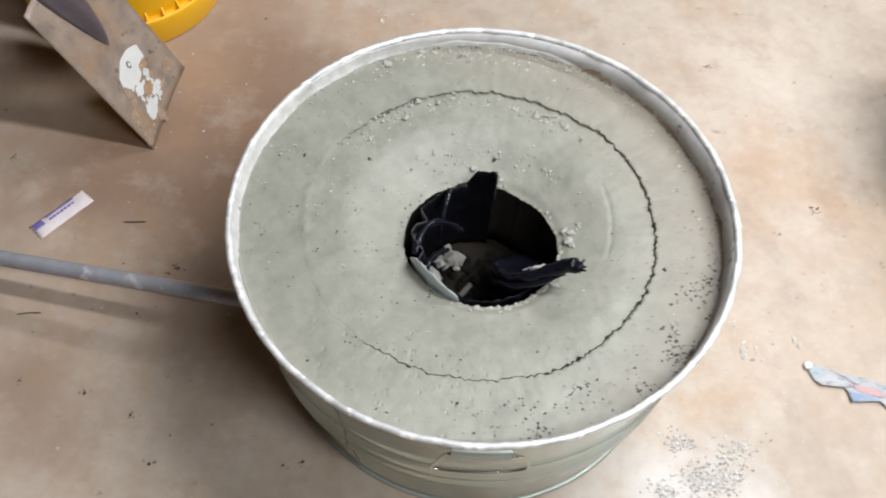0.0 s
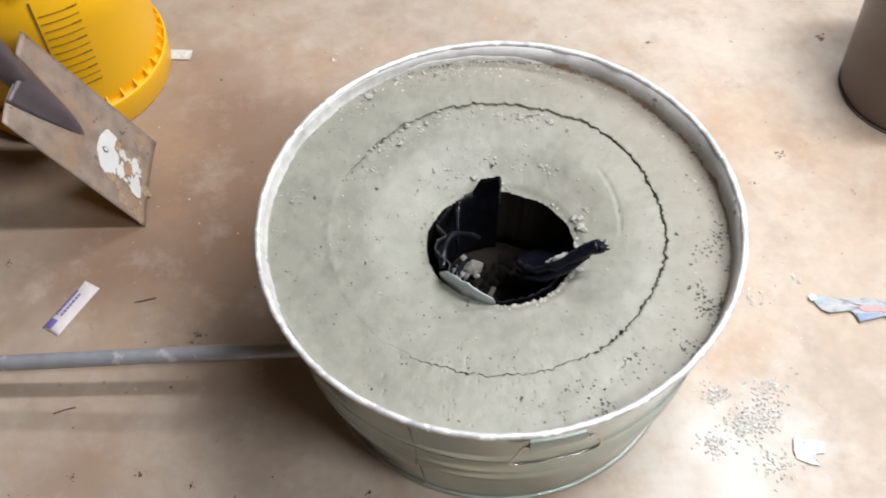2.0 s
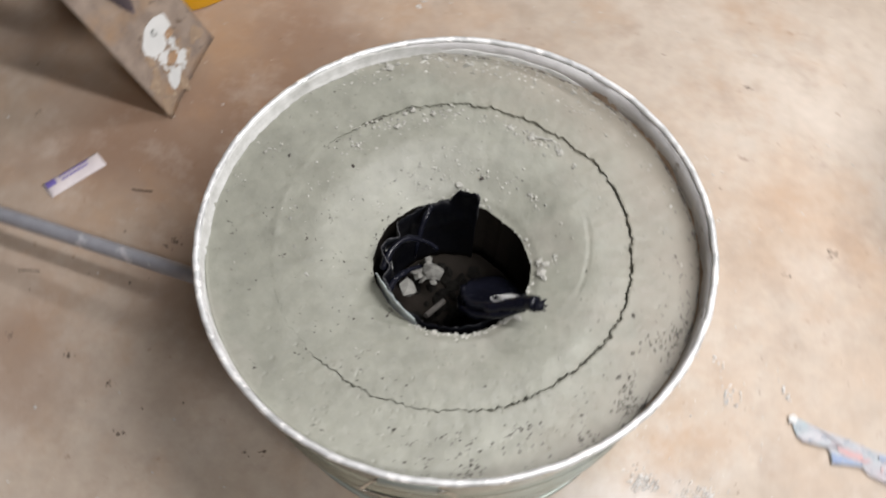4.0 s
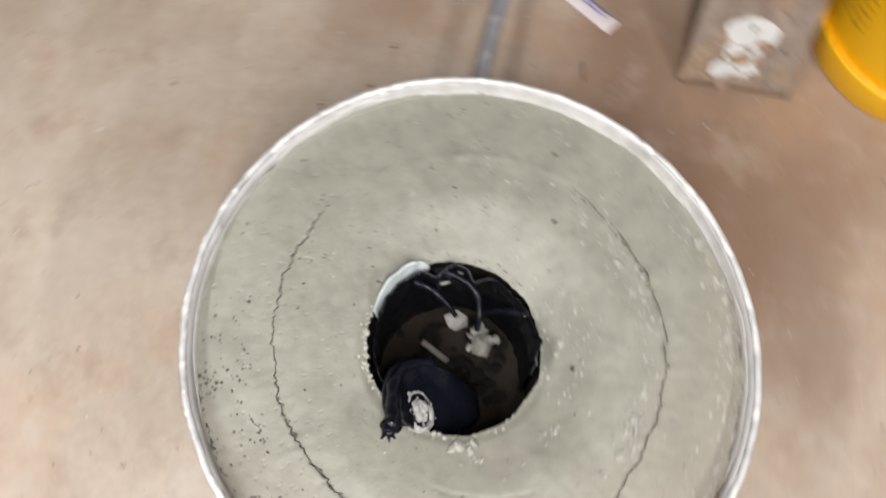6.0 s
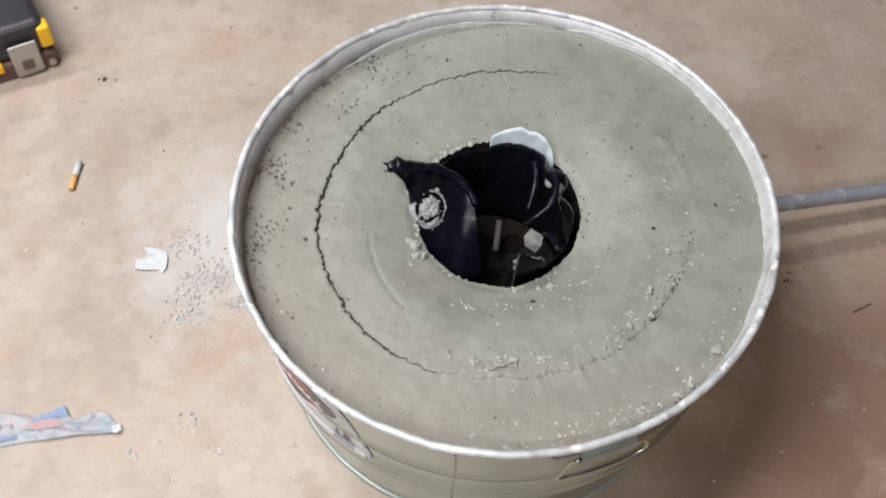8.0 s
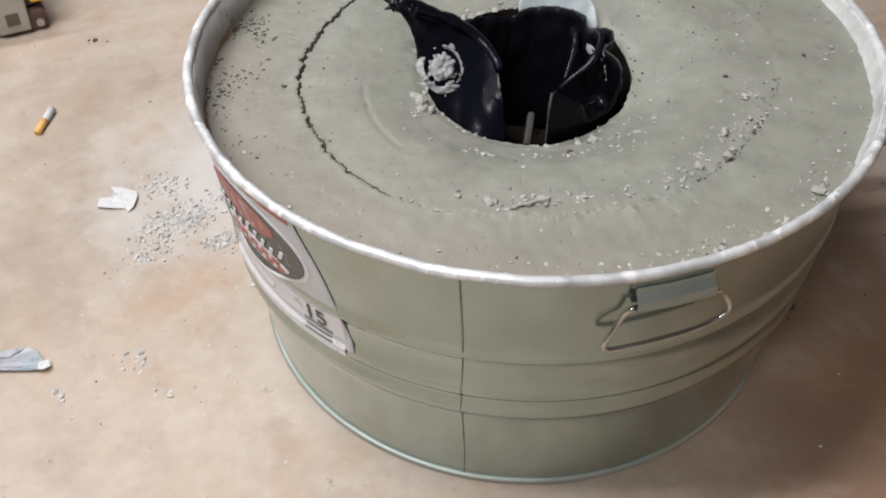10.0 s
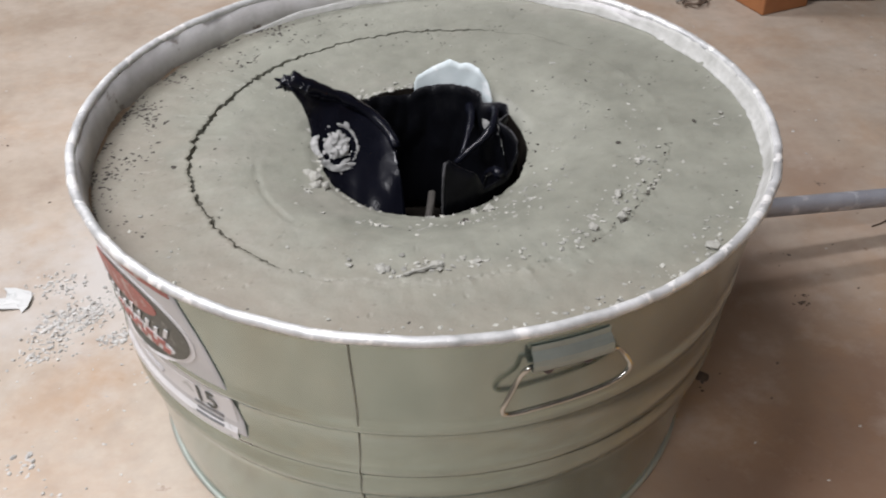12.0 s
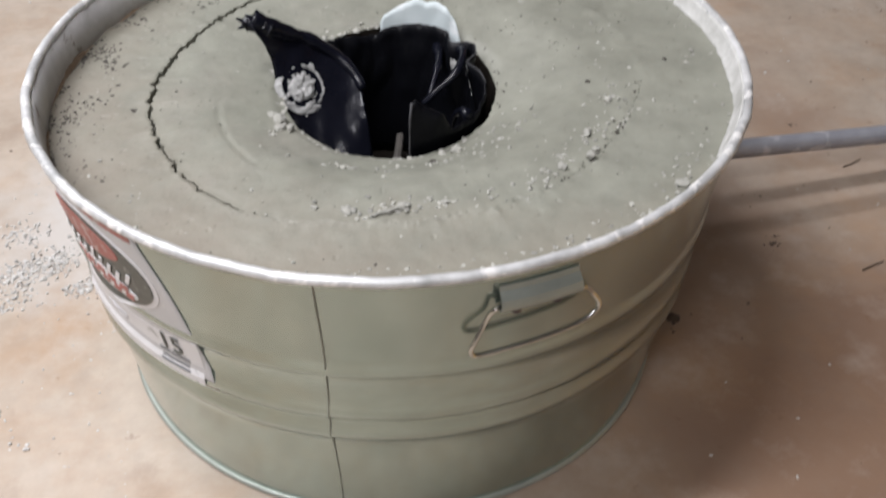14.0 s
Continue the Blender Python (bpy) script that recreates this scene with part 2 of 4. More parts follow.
CONCRETE = surface("fresh_concrete", (0.246, 0.249, 0.207), (0.203, 0.205, 0.168), 9, (0.145, 0.136, 0.112), 150, 0.655, (0.262, 0.252, 0.214), 5.5, 0.56,
                   rough=0.52, rough_var=0.12, bump=0.38, bump_scale=230, depth=0.0012, spec=0.5, grain=0.12, grain_scale=42)
# brown dirt rubbed into the concrete along its east edge
nt = CONCRETE.node_tree
bsdf = nt.nodes["Principled BSDF"]
plain = bsdf.inputs["Base Color"].links[0].from_socket
coord = nt.nodes.new("ShaderNodeTexCoord")
far_ = nt.nodes.new("ShaderNodeVectorMath")
far_.operation = "DISTANCE"
far_.inputs[1].default_value = (-0.10, -0.06, 0.25)
nt.links.new(coord.outputs["Object"], far_.inputs[0])
wob = nt.nodes.new("ShaderNodeTexNoise")
wob.inputs["Scale"].default_value, wob.inputs["Detail"].default_value, wob.inputs["Roughness"].default_value = 26.0, 8.0, 0.65
nt.links.new(coord.outputs["Object"], wob.inputs["Vector"])
add = nt.nodes.new("ShaderNodeMath")
add.operation = "MULTIPLY_ADD"
add.inputs[1].default_value = 0.16
nt.links.new(wob.outputs["Fac"], add.inputs[0])
nt.links.new(far_.outputs["Value"], add.inputs[2])
amount = nt.nodes.new("ShaderNodeMapRange")
for key, val in (("From Min", 0.33), ("From Max", 0.46), ("To Min", 0.0), ("To Max", 0.62)):
    amount.inputs[key].default_value = val
nt.links.new(add.outputs[0], amount.inputs["Value"])
soiled = nt.nodes.new("ShaderNodeMix")
soiled.data_type = "RGBA"
soiled.inputs["B"].default_value = (0.225, 0.185, 0.145, 1)
nt.links.new(amount.outputs[0], soiled.inputs["Factor"])
nt.links.new(plain, soiled.inputs["A"])
nt.links.new(soiled.outputs["Result"], bsdf.inputs["Base Color"])
CRUMB = surface("pale_mortar_crumb", (0.48, 0.475, 0.43), (0.33, 0.325, 0.285), 160, rough=0.9, bump=0.5, bump_scale=500, per_piece=0.7)
GRIT_HOLLOW = surface("dark_grit_and_hollows", (0.17, 0.13, 0.10), (0.10, 0.08, 0.065), 100, rough=0.9, bump=0.4, bump_scale=500, per_piece=0.3)
CLOD = surface("dark_dirt_clod", (0.105, 0.075, 0.055), (0.06, 0.045, 0.036), 90, rough=0.95, bump=0.5, bump_scale=400, per_piece=0.4)
GRIT_PITS = surface("dark_grit_and_pit_shade", (0.058, 0.050, 0.042), (0.036, 0.031, 0.026), 100, rough=0.9, bump=0.4, bump_scale=500, per_piece=0.3)
GRITTAN = surface('tan_dirt', (0.34, 0.22, 0.13), (0.25, 0.155, 0.09), 60, (0.5, 0.44, 0.36), 140, 0.62, rough=0.9, bump=0.5, bump_scale=300)
GRAVEL = surface("grey_gravel", (0.60, 0.585, 0.56), (0.44, 0.425, 0.40), 130, rough=0.9, bump=0.4, bump_scale=500, per_piece=0.5)
STEEL = surface("galvanised_steel", (0.42, 0.482, 0.432), (0.355, 0.415, 0.37), 22, stain=(0.43, 0.465, 0.395), stain_scale=7, stain_at=0.55,
                rough=0.15, rough_var=0.05, metal=0.84, bump=0.03, bump_scale=14, depth=0.002)
RIM = surface("smeared_rim_steel", (0.74, 0.745, 0.74), (0.36, 0.365, 0.36), 38, (0.84, 0.83, 0.81), 70, 0.55, rough=0.45, rough_var=0.2, metal=0.25,
              bump=0.25, bump_scale=70, depth=0.0012)
BAND = surface('cement_washed_steel', (0.56, 0.55, 0.55), (0.40, 0.39, 0.38), 30, (0.20, 0.165, 0.14), 55, 0.63, (0.62, 0.615, 0.61), 14, 0.50, rough=0.55, metal=0.1, bump=0.3, bump_scale=120)
BRACKET = surface("dull_bracket_steel", (0.40, 0.435, 0.395), (0.32, 0.35, 0.315), 30, rough=0.42, metal=0.45, bump=0.1)
SMEAR = surface("dried_cement_smear", (0.56, 0.56, 0.54), (0.37, 0.37, 0.345), 45, rough=0.8, bump=0.6, bump_scale=200, depth=0.0015)
SEAM = surface("dark_seam_metal", (0.30, 0.31, 0.27), (0.18, 0.185, 0.16), 60, rough=0.5, metal=0.6, bump=0.1)
WIRE = surface("bright_wire", (0.62, 0.61, 0.56), (0.5, 0.49, 0.45), 60, rough=0.24, rough_var=0.08, metal=0.95, bump=0.1)
PIPE = surface("conduit_steel", (0.37, 0.38, 0.42), (0.28, 0.285, 0.315), 26, (0.52, 0.52, 0.55), 40, 0.58, (0.24, 0.19, 0.16), 9, 0.62,
               rough=0.48, rough_var=0.15, metal=0.35, bump=0.2, bump_scale=200)
BLACK = surface("black_plastic", (0.004, 0.0045, 0.008), (0.006, 0.0065, 0.011), 30, (0.022, 0.022, 0.025), 60, 0.74, rough=0.24, rough_var=0.10, bump=0.25,
                bump_scale=30, depth=0.004, spec=0.22)
LINER = surface("matt_black_liner", (0.003, 0.0032, 0.0045), (0.0045, 0.0048, 0.0065), 30, rough=0.36, rough_var=0.10, bump=0.25, bump_scale=30, depth=0.004, spec=0.13)
CRUST = surface("white_cement_crust", (0.60, 0.60, 0.585), (0.26, 0.26, 0.25), 90, rough=0.9, bump=0.5, bump_scale=400, per_piece=0.5)
MORTAR = surface("broken_mortar", (0.33, 0.325, 0.295), (0.15, 0.148, 0.13), 70, rough=0.9, bump=0.6, bump_scale=260, per_piece=0.75)
# mortar rubble deep in the hole, its shade given as near-black colour
RUBBLE_SHADE = surface("shade_dark_rubble", (0.011, 0.010, 0.008), (0.006, 0.0055, 0.005), 60, rough=0.9, bump=0.5, bump_scale=300, per_piece=0.4, spec=0.1)
PALE_EDGE = surface("pale_plastic_edge", (0.085, 0.085, 0.09), (0.012, 0.012, 0.014), 120, rough=0.7, bump=0.4)
CYAN = surface("pale_cyan_paper", (0.60, 0.66, 0.67), (0.52, 0.59, 0.60), 40, (0.68, 0.71, 0.72), 60, 0.6, rough=0.6, bump=0.25, bump_scale=60)
# shade inside the hole is put into a near-black concrete colour
BORE_SHADE = surface("shaded_bore_concrete", (0.013, 0.011, 0.0085), (0.020, 0.016, 0.013), 24, rough=0.85, bump=0.4, bump_scale=200, spec=0.1)
PAPER = surface("white_paper", (0.57, 0.57, 0.555), (0.49, 0.50, 0.49), 30, rough=0.7, bump=0.2, bump_scale=60)
PINKPAPER = surface("pinkish_paper", (0.60, 0.55, 0.55), (0.54, 0.49, 0.50), 60, rough=0.6, bump=0.2, bump_scale=80)
LABELP = surface("label_paper", (0.60, 0.60, 0.61), (0.53, 0.535, 0.54), 16, (0.62, 0.62, 0.60), 60, 0.66, rough=0.45, bump=0.1)
LABELW = surface("label_white", (0.74, 0.74, 0.75), (0.66, 0.665, 0.675), 20, (0.44, 0.45, 0.44), 70, 0.62, rough=0.45, bump=0.08)
INKRED = surface("faded_red_ink", (0.40, 0.13, 0.11), (0.34, 0.11, 0.095), 30, (0.48, 0.38, 0.35), 90, 0.56, rough=0.45, bump=0.05)
INKDARK = surface("dark_ink", (0.06, 0.066, 0.056), (0.085, 0.092, 0.078), 30, (0.30, 0.30, 0.28), 110, 0.62, rough=0.4, bump=0.05)
INKBROWN = surface("brown_print", (0.20, 0.11, 0.02), (0.26, 0.15, 0.02), 60, rough=0.45, bump=0.05)
INKGREY = surface("grey_ink", (0.15, 0.155, 0.16), (0.22, 0.225, 0.23), 60, (0.4, 0.4, 0.4), 120, 0.58, rough=0.45, bump=0.05)
INKPURPLE = surface("violet_ink", (0.13, 0.10, 0.33), (0.19, 0.15, 0.42), 80, rough=0.5, bump=0.05)
INKBLUE = surface("faded_blue_ink", (0.15, 0.205, 0.34), (0.24, 0.29, 0.36), 60, (0.33, 0.34, 0.37), 120, 0.58, rough=0.45, bump=0.3, bump_scale=120)
PALEBLUE = surface("pale_blue_film", (0.25, 0.315, 0.335), (0.36, 0.32, 0.335), 38, (0.17, 0.19, 0.22), 110, 0.57, rough=0.4, bump=0.4, bump_scale=120)
INKPINK = surface("faded_pink_ink", (0.43, 0.215, 0.205), (0.36, 0.275, 0.28), 60, (0.27, 0.29, 0.31), 120, 0.56, rough=0.45, bump=0.3, bump_scale=120)
YELLOW = surface("yellow_plastic", (0.86, 0.475, 0.006), (0.82, 0.44, 0.006), 5, (0.62, 0.36, 0.03), 60, 0.68, rough=0.42, rough_var=0.08, bump=0.05, bump_scale=120)
BLADE = surface("dirty_shovel_steel", (0.33, 0.265, 0.215), (0.21, 0.165, 0.135), 34, (0.13, 0.095, 0.07), 70, 0.62, (0.34, 0.225, 0.135), 11, 0.50,
                rough=0.55, rough_var=0.15, metal=0.35, bump=0.5, bump_scale=150, depth=0.0015)
MUD = surface("dried_mud_film", (0.29, 0.21, 0.14), (0.21, 0.15, 0.105), 50, (0.36, 0.28, 0.20), 120, 0.58, rough=0.85, bump=0.4, bump_scale=300)
SOCKET = surface("dark_socket_steel", (0.13, 0.105, 0.115), (0.085, 0.07, 0.08), 20, rough=0.45, metal=0.4, bump=0.2)
GREY = surface("taupe_plastic", (0.125, 0.090, 0.077), (0.105, 0.077, 0.067), 4, rough=0.36, rough_var=0.06, bump=0.04)
WOOD = surface("orange_brown_timber", (0.36, 0.15, 0.055), (0.27, 0.105, 0.04), 14, rough=0.6, bump=0.3, bump_scale=90)
TAN = surface("tan_filter_paper", (0.72, 0.42, 0.15), (0.65, 0.36, 0.12), 90, rough=0.7, bump=0.1)
CASE = surface("black_case_plastic", (0.022, 0.02, 0.026), (0.035, 0.03, 0.036), 12, rough=0.45, bump=0.1)
LATCH = surface("grey_latch_metal", (0.46, 0.44, 0.40), (0.38, 0.36, 0.33), 40, rough=0.4, metal=0.5, bump=0.1)
BROWN = surface("brown_trim", (0.13, 0.075, 0.055), (0.09, 0.05, 0.04), 30, rough=0.6, bump=0.2)
STICK = surface("grey_stick", (0.10, 0.09, 0.08), (0.06, 0.055, 0.05), 60, rough=0.8, bump=0.3)
TWIG = surface("dry_twig", (0.12, 0.085, 0.06), (0.08, 0.055, 0.04), 120, rough=0.9, bump=0.4)

# ---- room ----
tagged(part("floor", box(-3.2, 3.2, -3.4, 3.4, -0.12, 0.0), FLOOR), "worn beige concrete garage floor with rusty stains", "floor", kind="structure")
tagged(part("ceiling", box(-3.2, 3.2, -3.4, 3.4, 2.42, 2.52), CEILING), "plain board ceiling over the garage", "ceiling", kind="structure")
for name, b in (("wall_north", (-3.3, 3.3, 3.4, 3.52)), ("wall_south", (-3.3, 3.3, -3.52, -3.4)), ("wall_east", (3.2, 3.3, -3.4, 3.4)), ("wall_west", (-3.3, -3.2, -3.4, 3.4))):
    tagged(part(name, box(*b, -0.12, 2.52), WALL), "plain plastered garage wall", "wall", kind="structure")

# ---- washtub ----
RIM_Z, BASE_R = 0.2734, 0.2372


def oval(az):
    return 0.0014 * math.cos(2 * radians(az)) + 0.0036 * math.sin(2 * radians(az))


def lean(az, z):
    """The foot of the tub stands a little off the axis of its rim."""
    return (0.0039 * math.cos(radians(az)) + 0.0022 * math.sin(radians(az))) * (1 - z / RIM_Z)


def wall_r(az, z, off=0.0):
    return BASE_R + (z / RIM_Z) * (0.2755 - BASE_R + oval(az)) + lean(az, z) + off


def bent(az, r, z):
    return r + oval(az) * z / RIM_Z + (lean(az, z) if r > 0.1 else 0)


tub = thing("washtub", pose(0, 0, 0), "round galvanised steel washtub with cement-smeared rim on the floor", "washtub")
prof = []
for z in (0.0, 0.004, 0.03, 0.06, 0.085, 0.093):
    prof.append((0.0, z))
prof += [(0.0, z) for z in (0.100, 0.106, 0.112, 0.118, 0.124, 0.130, 0.136, 0.142, 0.15, 0.165, 0.174, 0.178, 0.182, 0.186, 0.195, 0.22, 0.245, 0.262, RIM_Z - 0.001)]


def bulge(z):
    b = 0.0058 * math.exp(-((z - 0.114) / 0.0085) ** 2) + 0.0046 * math.exp(-((z - 0.137) / 0.007) ** 2)
    return b + 0.0030 * math.exp(-((z - 0.181) / 0.004) ** 2)


outer = [(BASE_R + (0.2755 - BASE_R) * z / RIM_Z + bulge(z), z) for _, z in prof]
inner = [(r - 0.0012, max(z, 0.0015)) for r, z in reversed(outer)]
part("body", lathe(outer + inner + [(0.001, 0.0015), (0.001, 0.0)], 160, bent, True), STEEL, tub, smooth=True)
ring = [(0.2770 + 0.0038 * math.cos(t), RIM_Z - 0.001 + 0.0038 * math.sin(t)) for t in (2 * math.pi * k / 12 for k in range(12))]


def rim_r(az, r, z):
    v = polar(az, 1, 0)
    return bent(az, r, z) + 0.0009 * noise.noise(v * 9) + 0.0007 * noise.noise(v * 41)


part("rim", lathe(ring, 240, rim_r, True), RIM, tub, "rolled steel rim smeared with pale cement", smooth=True)
ring = [(BASE_R + 0.001 + 0.0028 * math.cos(t), 0.0032 + 0.0028 * math.sin(t)) for t in (2 * math.pi * k / 8 for k in range(8))]
part("base_bead", lathe(ring, 128, bent, True), BRACKET, tub, smooth=True)
for az in (63.3, 243.3):
    pts = [polar(az + 0.15 * math.sin(z * 40), wall_r(az, z, 0.0004) + bulge(z), z) for z in [0.006 + 0.01 * k for k in range(27)]]
    part("seam", tube(pts, lambda t: 0.0004 + 0.0003 * t, 6), SEAM, tub, "dark folded side seam")


def tub_patch(az0, az1, z0, z1, off, nu=24, nv=6, warp=None):
    rows = []
    for i in range(nu + 1):
        row = []
        for j in range(nv + 1):
            az, z = az0 + (az1 - az0) * i / nu, z0 + (z1 - z0) * j / nv
            if warp:
                az, z = warp(az, z)
            row.append(polar(az, wall_r(az, z, off) + bulge(z), z))
        rows.append(row)
    return slab(rows, 0.0005)


def tub_disc(azc, zc_, ha, hz, off, n=48, rings=5, tilt=0.0):
    rows = []
    for k in range(rings + 1):
        s = max(0.02, k / rings)
        row = []
        for i in range(n + 1):
            t = 2 * math.pi * i / n
            a, b = s * math.cos(t), s * math.sin(t)
            az, z = azc + ha * a, zc_ + hz * b + tilt * ha * a
            row.append(polar(az, wall_r(az, z, off) + bulge(z), z))
        rows.append(row)
    return slab(rows, 0.0005)


def drop_handle(az0, stand, drop, skew, low, half):
    """Bracket riveted under the rim with a wire bail hanging from it."""
    handle = new("handle")
    handle.parent = tub
    handle["label"] = "riveted bracket with a loose wire bail"
    rows = []
    for i in range(13):
        az = az0 - half + 2 * half * i / 12
        row = []
        for off, z in ((0.0014, 0.2505), (0.0060, 0.2507), (0.0088, 0.2518), (0.0096, 0.2540), (0.0094, 0.2575), (0.0080, 0.2610), (0.0050, 0.2635), (0.0022, 0.2650), (0.0014, 0.2690)):
            row.append(polar(az, wall_r(az, z - low, off), z - low))
        rows.append(row)
    part("bracket", slab(rows, 0.001), BRACKET, handle, "bent steel bracket", smooth=False)
    for a in (-3.0, 3.0):
        bm = bmesh.new()
        bmesh.ops.create_uvsphere(bm, u_segments=10, v_segments=6, radius=0.0048)
        p = polar(az0 + a, wall_r(az0 + a, 0.2455 - low, 0.0016), 0.2455 - low)
        bmesh.ops.scale(bm, verts=bm.verts, vec=(0.8, 0.8, 0.8))
        bmesh.ops.translate(bm, verts=bm.verts, vec=p)
        part("rivet", bm, SOCKET, handle, smooth=True)
    zb, k, w = 0.2535 - drop, stand, half / 6.4
    path = [(-5.5, 0.0045, 0.2535), (-6.9, 0.0060, 0.2530), (-7.8, 0.45 * k, 0.2535 - 0.25 * drop), (-9.6, 0.9 * k, zb + 0.012), (-10.2, k, zb + 0.004),
            (-9.0, k, zb - 0.001), (-4.0, k, zb + 0.001), (2.0, k, zb + 0.003), (7.0, k, zb + 0.005), (9.6, k, zb + 0.009), (10.6, 0.9 * k, zb + 0.016),
            (9.4, 0.5 * k, 0.2535 - 0.3 * drop), (7.4, 0.0065, 0.2525), (5.8, 0.0045, 0.2535)]
    pts = [polar(az0 + a * w + skew, wall_r(az0 + a * w, z - low, off), z - low) for a, off, z in path]
    part("bail", tube(spline(pts, 6), 0.0019, 8), WIRE, handle, "bright wire bail", smooth=True)


drop_handle(92.6, 0.0105, 0.037, -0.2, 0.011, 5.8)
drop_handle(-84.0, 0.013, 0.040, 0.0, 0.005, 6.2)

# printed label on the side of the tub
sheet = part("label_sheet", tub_patch(9, 44, 0.131, 0.2665, 0.0009, 30, 12, lambda a, z: (a + 0.9 * math.sin(z * 60) - 6.5 * step(20, 44, a) * step(0.17, 0.26, z), z)), LABELP, tub, "grey paper label with a red band and a dark oval badge", True)
part("red_band", tub_patch(10, 36.5, 0.2585, 0.2655, 0.0013, 24, 3), INKRED, sheet, "red printed band")
part("badge_border", tub_disc(24.5, 0.2165, 14.0, 0.0365, 0.0015), LABELW, sheet)
part("badge", tub_disc(24.5, 0.2165, 13.0, 0.0338, 0.0021), INKDARK, sheet, "dark oval printed badge")
part("badge_crest", tub_disc(22.4, 0.2340, 9.6, 0.0125, 0.0026), INKRED, sheet)
for i in range(9):
    a = 14.6 + 2.2 * i
    z0 = 0.2090 + 0.0016 * math.sin(i * 1.7)
    part("badge_bar", tub_patch(a, a + 0.85, z0, z0 + (0.0125, 0.0085, 0.0105, 0.0080, 0.0120, 0.0085, 0.0100, 0.0080, 0.0110)[i], 0.0032, 3, 3, lambda az, z: (az + (z - 0.215) * 110, z)), LABELW, sheet, "pale bar of lettering")
for i in range(5):
    a = 17.5 + 3.0 * i
    part("badge_check", tub_patch(a, a + 1.9, 0.1985, 0.2045, 0.0032, 4, 2, lambda az, z: (az + (z - 0.2) * 80, z)), INKRED, sheet)
    part("badge_check", tub_patch(a + 1.4, a + 3.2, 0.1925, 0.1980, 0.0032, 4, 2, lambda az, z: (az + (z - 0.2) * 80, z)), INKRED, sheet)
part("badge_plate", tub_disc(24.2, 0.1985, 9.2, 0.0085, 0.0027), LABELW, sheet)
part("lower_panel", tub_patch(10.5, 43, 0.134, 0.176, 0.0014, 30, 6, lambda a, z: (a, z + (0.012 * (1 - ((a - 26) / 17) ** 2) * -0.6 if z > 0.16 else 0))), LABELW, sheet, "white lower panel of the label")
part("red_edge", tub_patch(9.2, 26, 0.1315, 0.1335, 0.0014, 16, 1), INKRED, sheet)
text = bpy.data.curves.new("figure", "FONT")
text.body, text.size, text.extrude, text.align_x = "15", 0.024, 0.0003, "CENTER"
tmp = bpy.data.objects.new("figure", text)
scene.collection.objects.link(tmp)
bpy.context.view_layer.update()
figure_mesh = bpy.data.meshes.new_from_object(tmp.evaluated_get(bpy.context.evaluated_depsgraph_get()))
bpy.data.objects.remove(tmp)
for v in figure_mesh.vertices:
    z = 0.1550 + v.co.y
    az = 37.2 + math.degrees(v.co.x / 0.262)
    v.co = polar(az, wall_r(az, z, 0.0022 + v.co.z) + bulge(z), z)
figure_mesh.materials.append(INKDARK)
figure = new("figure", figure_mesh)
figure.parent = sheet
figure["label"] = "dark printed number 15"
for i, (a, w, z, h) in enumerate(((34.2, 6.2, 0.1495, 0.0030), (34.6, 5.6, 0.1450, 0.0022), (34.4, 6.0, 0.1415, 0.0018), (20.5, 6.0, 0.1560, 0.0028), (20.5, 5.2, 0.1515, 0.0022))):
    part("print_bar", tub_patch(a, a + w, z, z + h, 0.0021, 8, 1), INKGREY if i < 3 else LABELP, sheet)

# ---- concrete cast in the tub ----
HOLE_X, HOLE_Y, HOLE_R = 0.0, -0.015, 0.0875
CRACK = [(-180, 0.2005), (-150, 0.205), (-119, 0.2), (-90, 0.194), (-63, 0.191), (-35, 0.189), (-19, 0.190), (-7, 0.193), (11, 0.194), (30, 0.1975), (45, 0.2), (61, 0.194),
         (79, 0.192), (90, 0.191), (108, 0.191), (129, 0.189), (144, 0.191), (166, 0.2), (180, 0.2005)]
DEPTH = [(-180, 0.0), (-124, 0.05), (-118, 0.65), (-80, 0.55), (-62, 0.8), (-50, 0.9), (-20, 1.1), (30, 1.1), (48, 0.85), (62, 0.75), (100, 0.7), (112, 0.6), (150, 0.45), (158, 0.0), (180, 0.0)]


def lerp_table(table, a):
    return float(np.interp(a, [t[0] for t in table], [t[1] for t in table]))


def concrete_z(x, y):
    """The troweled surface: tilted a little and sunk round the hole."""
    d = math.hypot(x - HOLE_X, y - HOLE_Y)
    north = 0.5 + 0.5 * (y - HOLE_Y) / max(d, 0.01)
    sink = (0.006 + 0.020 * north) * (1 - step(HOLE_R - 0.004, 0.165, d))
    lip = 0.004 * (1 - step(HOLE_R, HOLE_R + 0.012, d))
    return 0.2495 - 0.0400 * x + 0.0040 * y - sink - lip


def hole_edge(az):
    """Distance from the tub's axis to the ragged edge of the hole."""
    a = radians(az)
    c, s = math.cos(a), math.sin(a)
    b = c * HOLE_X + s * HOLE_Y
    rr = HOLE_R + 0.0022 * noise.noise(Vector((c * 3.0, s * 3.0, 5))) + 0.0010 * noise.noise(Vector((c * 14, s * 14, 2)))
    return b + math.sqrt(max(0, b * b - (HOLE_X ** 2 + HOLE_Y ** 2) + rr * rr))


